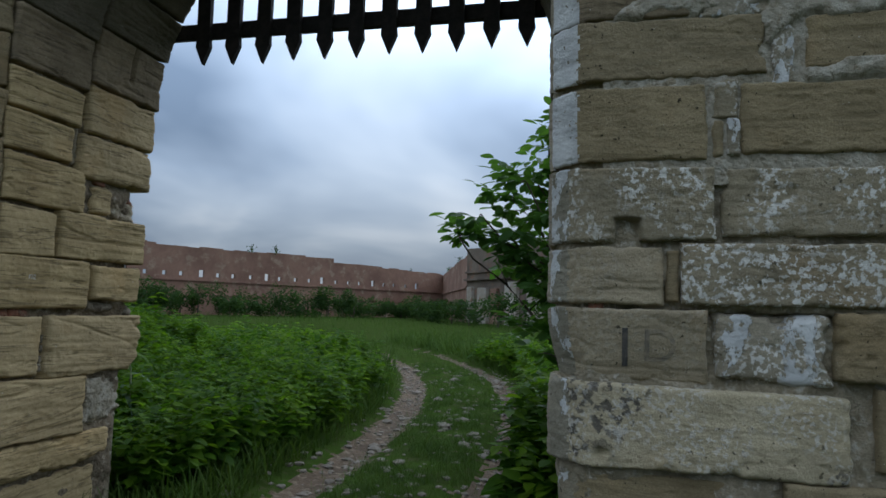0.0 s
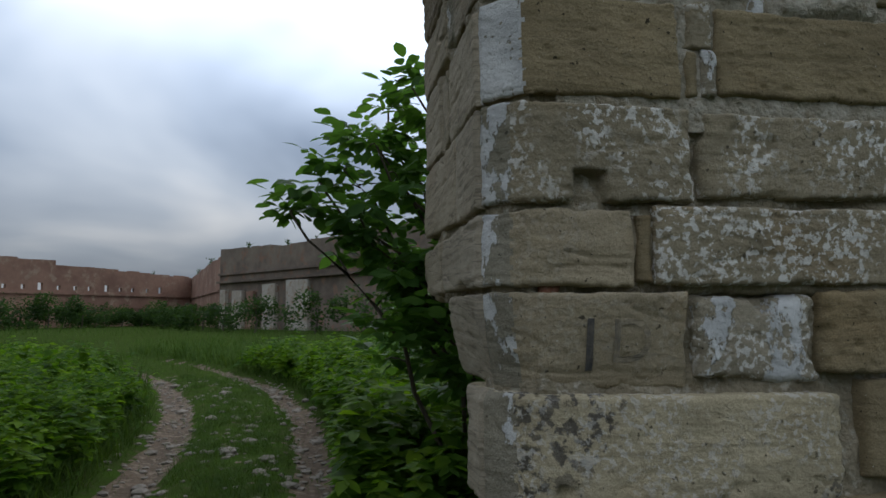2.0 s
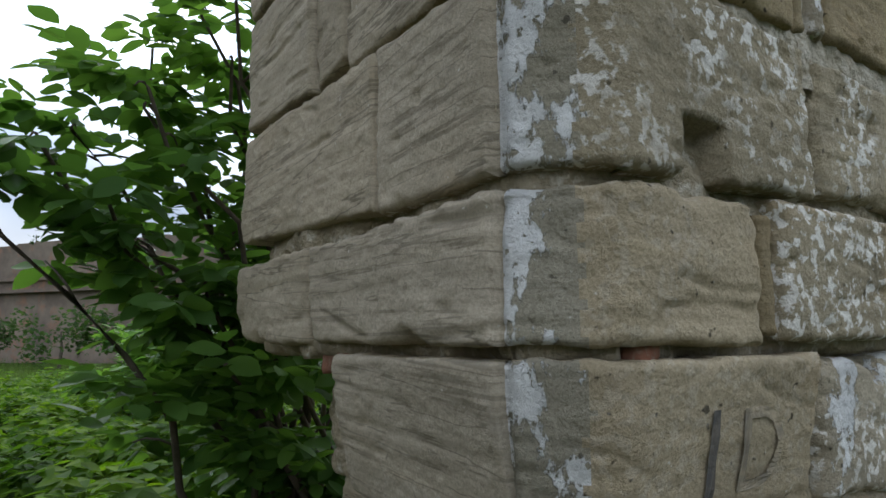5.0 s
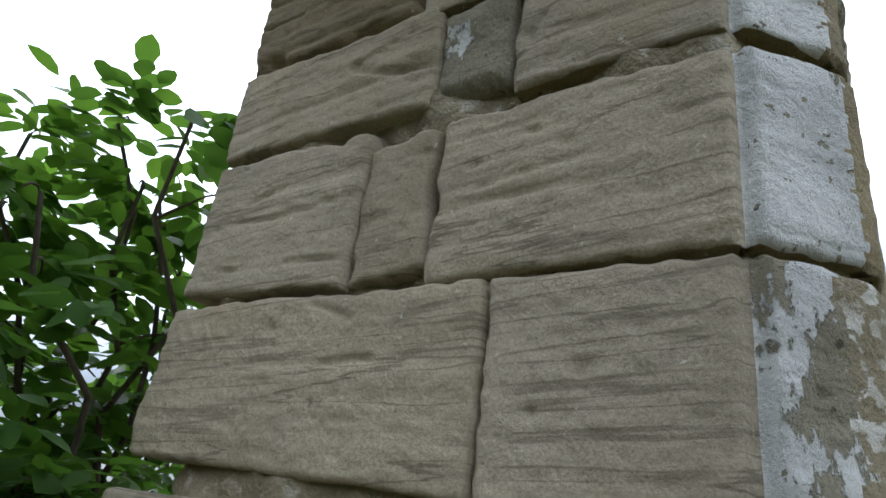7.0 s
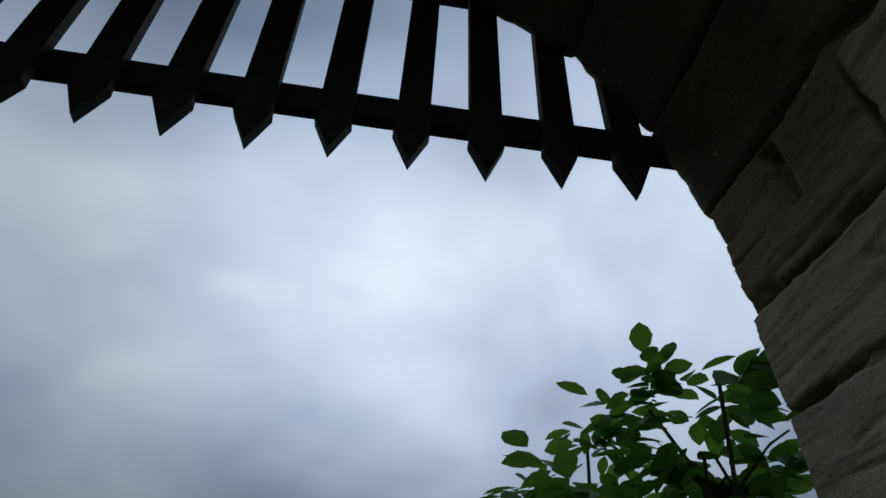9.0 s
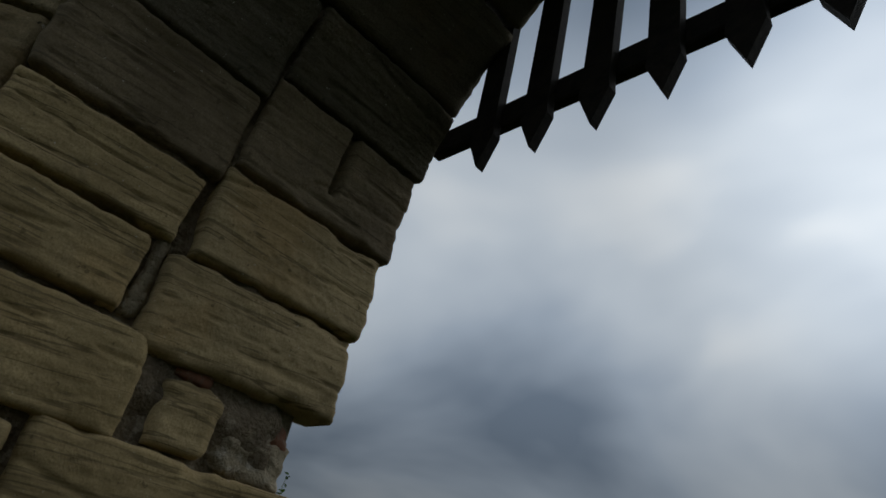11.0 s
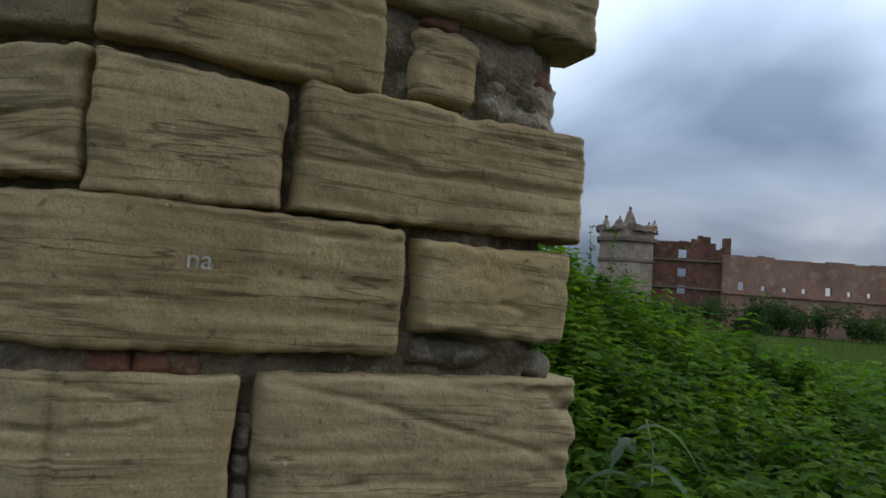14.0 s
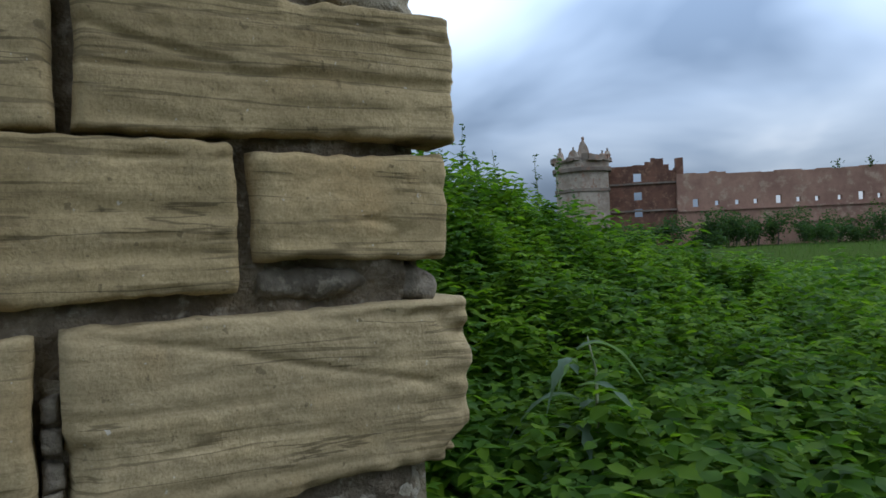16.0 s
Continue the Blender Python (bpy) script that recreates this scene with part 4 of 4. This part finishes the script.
def grass():
    rnd = random.Random(8)
    out = []
    while len(out) < 75000:
        y = -1.0 + 27 * rnd.random() ** 1.9
        x = rnd.uniform(-6.0, 4.0) if y < 9 else rnd.uniform(-14, 8)
        r = rut_depth(x, y)
        gate = -1.75 < x < 1.25 and y < 1.25
        if XL - 3 < x < XL and -0.1 < y < 1.25 or XR < x and -0.1 < y < 1.3:
            continue
        if gate and min(abs(x - XL), abs(x - XR)) > 0.45 and rnd.random() < 0.9:
            continue
        if r > 0.45 and rnd.random() < 0.97:
            continue
        verge = x < left_rut(y) - 0.35 or x > right_rut(y) + 0.35
        s = rnd.uniform(0.10, 0.22) * (1.9 if verge else 0.55) * (1 + 0.02 * y)
        if y > 12:
            s *= 1.3
        out.append(place(x, y, ground_z(x, y) - 0.01, rnd.uniform(0, 6.28), rnd.uniform(0.7, 1.5), 0, s))
    while len(out) < 97000:
        y = -0.5 + 15 * rnd.random() ** 1.7
        x = (left_rut(y) + right_rut(y)) / 2 + rnd.gauss(0, 0.42)
        if rut_depth(x, y) > 0.55 and rnd.random() < 0.9 or noise.noise(Vector((x * 2.5, y * 1.8, 4))) > 0.12 or y < 1.0 and rnd.random() < 0.7:
            continue
        out.append(place(x, y, ground_z(x, y) - 0.01, rnd.uniform(0, 6.28), rnd.uniform(0.5, 1.4), 0, rnd.uniform(0.06, 0.15)))
    return tagged(new("grass", scatter_mesh("grass", "blade", out, GRASS)), "long and short green grass beside the ruts", "grass", kind="stuff")


grass()


def meadow():
    """Coarse tussocks out over the courtyard."""
    rnd = random.Random(18)
    out = []
    for _ in range(16000):
        d = 16 + 75 * rnd.random() ** 1.5
        a = rnd.uniform(-0.95, 0.35)
        x, y = d * math.sin(a), d * math.cos(a)
        k = 0.6 + 0.5 * noise.noise(Vector((x * 0.12, y * 0.12, 6)))
        out.append(place(x, y, ground_z(x, y) - 0.02, rnd.uniform(0, 6.28), rnd.uniform(0.7, 1.5), 0, (0.35 + 0.012 * d) * k))
    return tagged(new("meadow_grass", scatter_mesh("meadow_grass", "blade", out, GRASS)), "meadow grass over the castle courtyard", "grass", kind="stuff")


meadow()


def pebbles():
    rnd = random.Random(21)
    bm = bmesh.new()
    for _ in range(800):
        y = 1.2 + 13 * rnd.random() ** 1.5
        x = (left_rut(y) if rnd.random() < 0.5 else right_rut(y)) + rnd.gauss(0, 0.22)
        if rnd.random() < 0.2:
            x = (left_rut(y) + right_rut(y)) / 2 + rnd.gauss(0, 0.2)
        s = rnd.uniform(0.012, 0.05) * (2.2 if rnd.random() < 0.08 else 1)
        r = bmesh.ops.create_icosphere(bm, subdivisions=1, radius=1)
        m = pose(x, y, ground_z(x, y) + 0.1 * s, 0, 0, rnd.uniform(0, 360)) @ Matrix.Diagonal((s * rnd.uniform(1, 1.6), s, s * 0.55, 1))
        for v in r["verts"]:
            v.co = m @ (v.co * rnd.uniform(0.85, 1.1))
    return tagged(new("pebbles", bm_mesh("pebbles", bm, PEBBLE)), "pale stones scattered in the wheel ruts", "stones", kind="stuff")


pebbles()


def tube(points, radii, sides=6):
    """A tapered branch along points."""
    verts, faces = [], []
    for i, p in enumerate(points):
        d = (points[min(i + 1, len(points) - 1)] - points[max(i - 1, 0)]).normalized()
        a = d.orthogonal().normalized()
        b = d.cross(a)
        verts += [p + (a * math.cos(math.tau * k / sides) + b * math.sin(math.tau * k / sides)) * radii[i] for k in range(sides)]
    for i in range(len(points) - 1):
        for k in range(sides):
            faces.append((i * sides + k, i * sides + (k + 1) % sides, (i + 1) * sides + (k + 1) % sides, (i + 1) * sides + k))
    faces.append(tuple(range(sides - 1, -1, -1)))
    return verts, faces


def branch_points(a, b, sag, rnd, n=7):
    a, b = Vector(a), Vector(b)
    return [a.lerp(b, i / (n - 1)) + Vector((rnd.uniform(-1, 1), rnd.uniform(-1, 1), 0)) * 0.03 * (b - a).length * (0 < i < n - 1)
            + Vector((0, 0, sag * math.sin(math.pi * i / (n - 1)))) for i in range(n)]


def compound_leaf(rnd, p, yaw, pitch, size, out):
    """An elder leaf: a stalk with two or three pairs of leaflets and one at its end."""
    d = Vector((math.cos(yaw) * math.cos(pitch), math.sin(yaw) * math.cos(pitch), math.sin(pitch)))
    pairs = rnd.choice((2, 2, 3))
    for i in range(pairs):
        q = p + d * size * (0.55 + 0.55 * i)
        for s in (-1, 1):
            out.append(place(*q, yaw + s * rnd.uniform(0.9, 1.25), pitch * 0.6 + rnd.uniform(-0.75, 0.15), rnd.uniform(-0.9, 0.9), size * rnd.uniform(0.85, 1.15)))
    q = p + d * size * (0.55 + 0.55 * pairs)
    out.append(place(*q, yaw, pitch - 0.15, rnd.uniform(-0.3, 0.3), size * 1.1))


def elder(name, foot, tips, seed, label, size=0.088, density=1.5):
    rnd = random.Random(seed)
    bush = tagged(new(name), label, "shrub")
    foot = Vector(foot)
    bush.location = foot
    out = []
    for tip, twigs in tips:
        tip = Vector(tip) - foot
        pts = branch_points((rnd.uniform(-0.3, 0.3), rnd.uniform(-0.3, 0.3), -0.05), tip, 0.30, rnd, 9)
        rad = [0.016 * (1 - 0.8 * i / 8) + 0.003 for i in range(9)]
        limb = child("limb", mesh_of("limb", *tube(pts, rad), BARK, None, True), bush)
        for k in range(twigs):
            f = rnd.uniform(0.35, 1.0) ** 0.8 if k else 1.0
            i = min(7, int(f * 8))
            p = pts[i].lerp(pts[i + 1], f * 8 - i)
            yaw, pitch = rnd.uniform(0, 6.28), rnd.uniform(-0.2, 0.8)
            reach = rnd.uniform(0.08, 0.26) * (1 if k else 0.2)
            e = p + Vector((math.cos(yaw) * math.cos(pitch), math.sin(yaw) * math.cos(pitch), math.sin(pitch))) * reach
            tw = branch_points(p, e, 0.02, rnd, 4)
            if k % 2 == 0:
                child("twig", mesh_of("twig", *tube(tw, [0.006, 0.005, 0.004, 0.003], 5), BARK, None, True), limb)
            for h in range(int(rnd.choice((3, 4, 4, 5)) * density)):
                q = p.lerp(e, rnd.uniform(0.3, 1.0))
                compound_leaf(rnd, q, yaw + rnd.uniform(-1.8, 1.8), rnd.uniform(-0.3, 0.6), size * rnd.uniform(0.75, 1.2), out)
    child("crown", scatter_mesh("crown", "elder", out, ELDER), bush)
    return bush


elder("elder_bush", (2.0, 2.5, 0.0), [((0.50, 1.58, 1.98), 8), ((0.66, 1.56, 2.12), 8), ((0.95, 1.62, 2.36), 8), ((0.86, 1.66, 1.98), 6), ((1.15, 1.62, 1.72), 8), ((1.22, 1.60, 1.45), 8), ((1.0, 2.0, 2.42), 8),
      ((1.18, 1.95, 2.82), 8), ((1.06, 2.25, 2.78), 8), ((1.28, 1.85, 2.62), 9), ((1.20, 1.55, 2.72), 6), ((1.45, 2.05, 2.70), 8), ((0.78, 2.2, 2.35), 7),
      ((1.7, 2.2, 2.6), 8), ((2.2, 2.6, 2.5), 8), ((1.22, 1.85, 1.75), 8), ((1.35, 1.7, 1.62), 8), ((1.45, 2.2, 1.45), 9), ((1.4, 1.9, 1.15), 9), ((1.9, 2.8, 1.7), 8)],
      31, "elder bush with dark green leaves behind the pier", 0.106, 1.35)
for k, (x, y, h) in enumerate(((2.6, 4.9, 1.8), (2.3, 7.2, 1.7), (2.5, 10.0, 1.8), (3.6, 4.2, 2.1))):
    rr = random.Random(50 + k)
    elder("elder_bush", (x, y, 0.0), [((x + rr.uniform(-0.9, 0.9), y + rr.uniform(-0.9, 0.9), h * rr.uniform(0.4, 1.0)), 12) for _ in range(10)], 60 + k,
          "leafy green shrub beside the dirt track", 0.12, 1.0)


def thistle():
    rnd = random.Random(5)
    base = Vector((-2.83, 2.56, ground_z(-2.83, 2.56)))
    plant = tagged(new("thistle"), "tall grey-green thistle with a pale bent stalk", "thistle")
    plant.location = base
    pts = [Vector((0, 0, -0.05)), Vector((0.05, 0.04, 0.35)), Vector((0.06, 0.06, 0.62)), Vector((0.02, 0.10, 0.85)), Vector((-0.10, 0.16, 1.0))]
    child("stalk", mesh_of("stalk", *tube(pts, [0.012, 0.011, 0.009, 0.007, 0.004]), STALK, None, True), plant)
    for k in range(12):
        yaw, z = k * 2.4, 0.30 + 0.06 * k
        n = 8
        verts, faces = [], []
        for i in range(n + 1):
            f = i / n
            r = 0.36 * f
            w = 0.028 * math.sin(math.pi * min(1, f + 0.08)) * (1.35 if i % 2 else 0.6)
            c = Vector((math.cos(yaw) * r, math.sin(yaw) * r, z + 0.22 * f - 0.42 * f * f))
            s = Vector((-math.sin(yaw), math.cos(yaw), 0)) * w
            verts += [c - s + Vector((0, 0, 0.012)), c, c + s + Vector((0, 0, 0.012))]
        for i in range(n):
            faces += [(i * 3, i * 3 + 1, i * 3 + 4, i * 3 + 3), (i * 3 + 1, i * 3 + 2, i * 3 + 5, i * 3 + 4)]
        child("leaf", mesh_of("leaf", verts, faces, THISTLE, None, True), plant)


thistle()


def tall_weed(x, y, tall, seed):
    rnd = random.Random(seed)
    weed = tagged(new("tall_weed"), "thin dark weed stalk standing above the nettles", "weed", "weeds on the bank")
    weed.location = (x, y, ground_z(x, y))
    lean = rnd.uniform(-0.15, 0.15)
    pts = [Vector((lean * f * f, 0.03 * math.sin(5 * f), tall * f - 0.03)) for f in (0, 0.3, 0.6, 0.85, 1)]
    child("stalk", mesh_of("stalk", *tube(pts, [0.010, 0.009, 0.007, 0.005, 0.003], 5), STALK, None, True), weed)
    out = []
    for k in range(34):
        f = rnd.uniform(0.45, 1.0)
        out.append(place(lean * f * f, 0.0, tall * f, rnd.uniform(0, 6.28), rnd.uniform(-0.2, 0.9), rnd.uniform(-0.6, 0.6), rnd.uniform(0.05, 0.12) * (1.4 - f * 0.7)))
    child("leaves", scatter_mesh("leaves", "nettle", out, FARLEAF), weed)


for k in range(9):
    tall_weed(-8.9 + 0.17 * k, 5.0 + 0.22 * k, (1.25, 1.05, 1.4, 1.1, 1.3, 1.0, 1.45, 1.5, 1.15)[k], 300 + k)


def far_bush(x, y, w, h, seed):
    rnd = random.Random(seed)
    bush = tagged(new("bush"), "dark green bush at the foot of the ruined wall", "bush", "bushes along the ruined wall")
    bush.location = (x, y, ground_z(x, y))
    pts = [Vector((0, 0, -0.1)), Vector((0.1, 0, h * 0.3)), Vector((0, 0.1, h * 0.6))]
    child("trunk", mesh_of("trunk", *tube(pts, [0.12, 0.09, 0.04], 5), BARK), bush)
    lobes = [(rnd.uniform(-w, w), rnd.uniform(-w * 0.5, w * 0.5), h * rnd.uniform(0.25, 0.8), rnd.uniform(0.25, 0.5)) for _ in range(9)]
    out = []
    for _ in range(950):
        a, b, c, r = rnd.choice(lobes)
        v = Vector((rnd.gauss(0, 1), rnd.gauss(0, 1), rnd.gauss(0, 1))).normalized() * rnd.uniform(0.6, 1.1)
        z = max(0.05, c + v.z * r * h * 0.75)
        out.append(place(a + v.x * r * w * 1.1, b + v.y * r * w, z, rnd.uniform(0, 6.28), rnd.uniform(-0.9, 0.9), rnd.uniform(-1, 1), rnd.uniform(0.22, 0.42)))
    child("crown", scatter_mesh("crown", "far", out, FARLEAF), bush)


rb = random.Random(77)
va, vb = Vector(A), Vector(B)
for i in range(32):
    f = (i + 0.5) / 32
    p = va.lerp(vb, f) + Vector((0.82, -0.57)) * rb.uniform(4, 11)
    far_bush(p.x, p.y, rb.uniform(1.6, 3.0), rb.choice((1.6, 2.2, 2.8, 3.4, 4.2)), 100 + i)
for i in range(9):
    p = Vector((-66 + i * 1.9, 52 + i * 2.1)) + Vector((rb.uniform(-1.5, 1.5), rb.uniform(-1.5, 1.5)))
    far_bush(p.x, p.y, rb.uniform(1.8, 3.0), rb.uniform(3.0, 4.8), 140 + i)
for i, (x, y) in enumerate(((-16, 88), (-17, 92), (-20, 96), (-22, 104), (-11, 77), (-4, 66), (2, 58), (7, 50), (-8, 72))):
    far_bush(x - 3, y - 3, 2.4, rb.uniform(2.6, 4.0), 170 + i)


# tufts on the wall tops
def wall_tuft(x, y, z, s, seed):
    rnd = random.Random(seed)
    out = [place(rnd.gauss(0, s * 0.2), rnd.gauss(0, s * 0.15), rnd.uniform(-0.1, 0.85) * s, rnd.uniform(0, 6.28), rnd.uniform(0.2, 1.3), 0, s * 0.3) for _ in range(34)]
    tuft = tagged(new("wall_plant"), "small shrub rooted on the ruined wall top", "shrub", "shrubs on the wall tops")
    tuft.location = (x, y, z)
    child("stem", mesh_of("stem", *tube([Vector((0, 0, -0.3)), Vector((0.05, 0, s * 0.5)), Vector((0, 0.05, s))], [0.06, 0.05, 0.03], 5), BARK), tuft)
    child("crown", scatter_mesh("crown", "far", out, FARLEAF), tuft)


for i, (a, b, f, z, s) in enumerate(((A, B, 0.33, 9.5, 1.6), (A, B, 0.40, 9.5, 1.9), (A, B, 0.86, 8.4, 0.9), (B, C, 0.3, 8.3, 1.2), (B, C, 0.75, 8.6, 1.3),
                                     (C, D, 0.15, 9.6, 1.0), (C, D, 0.33, 9.2, 1.1), (C, D, 0.45, 9.3, 0.8), (C, D, 0.6, 9.4, 1.2))):
    q = Vector(a).lerp(Vector(b), f)
    wall_tuft(q.x, q.y + 0.4, z - 0.1, s * 0.8, 200 + i)
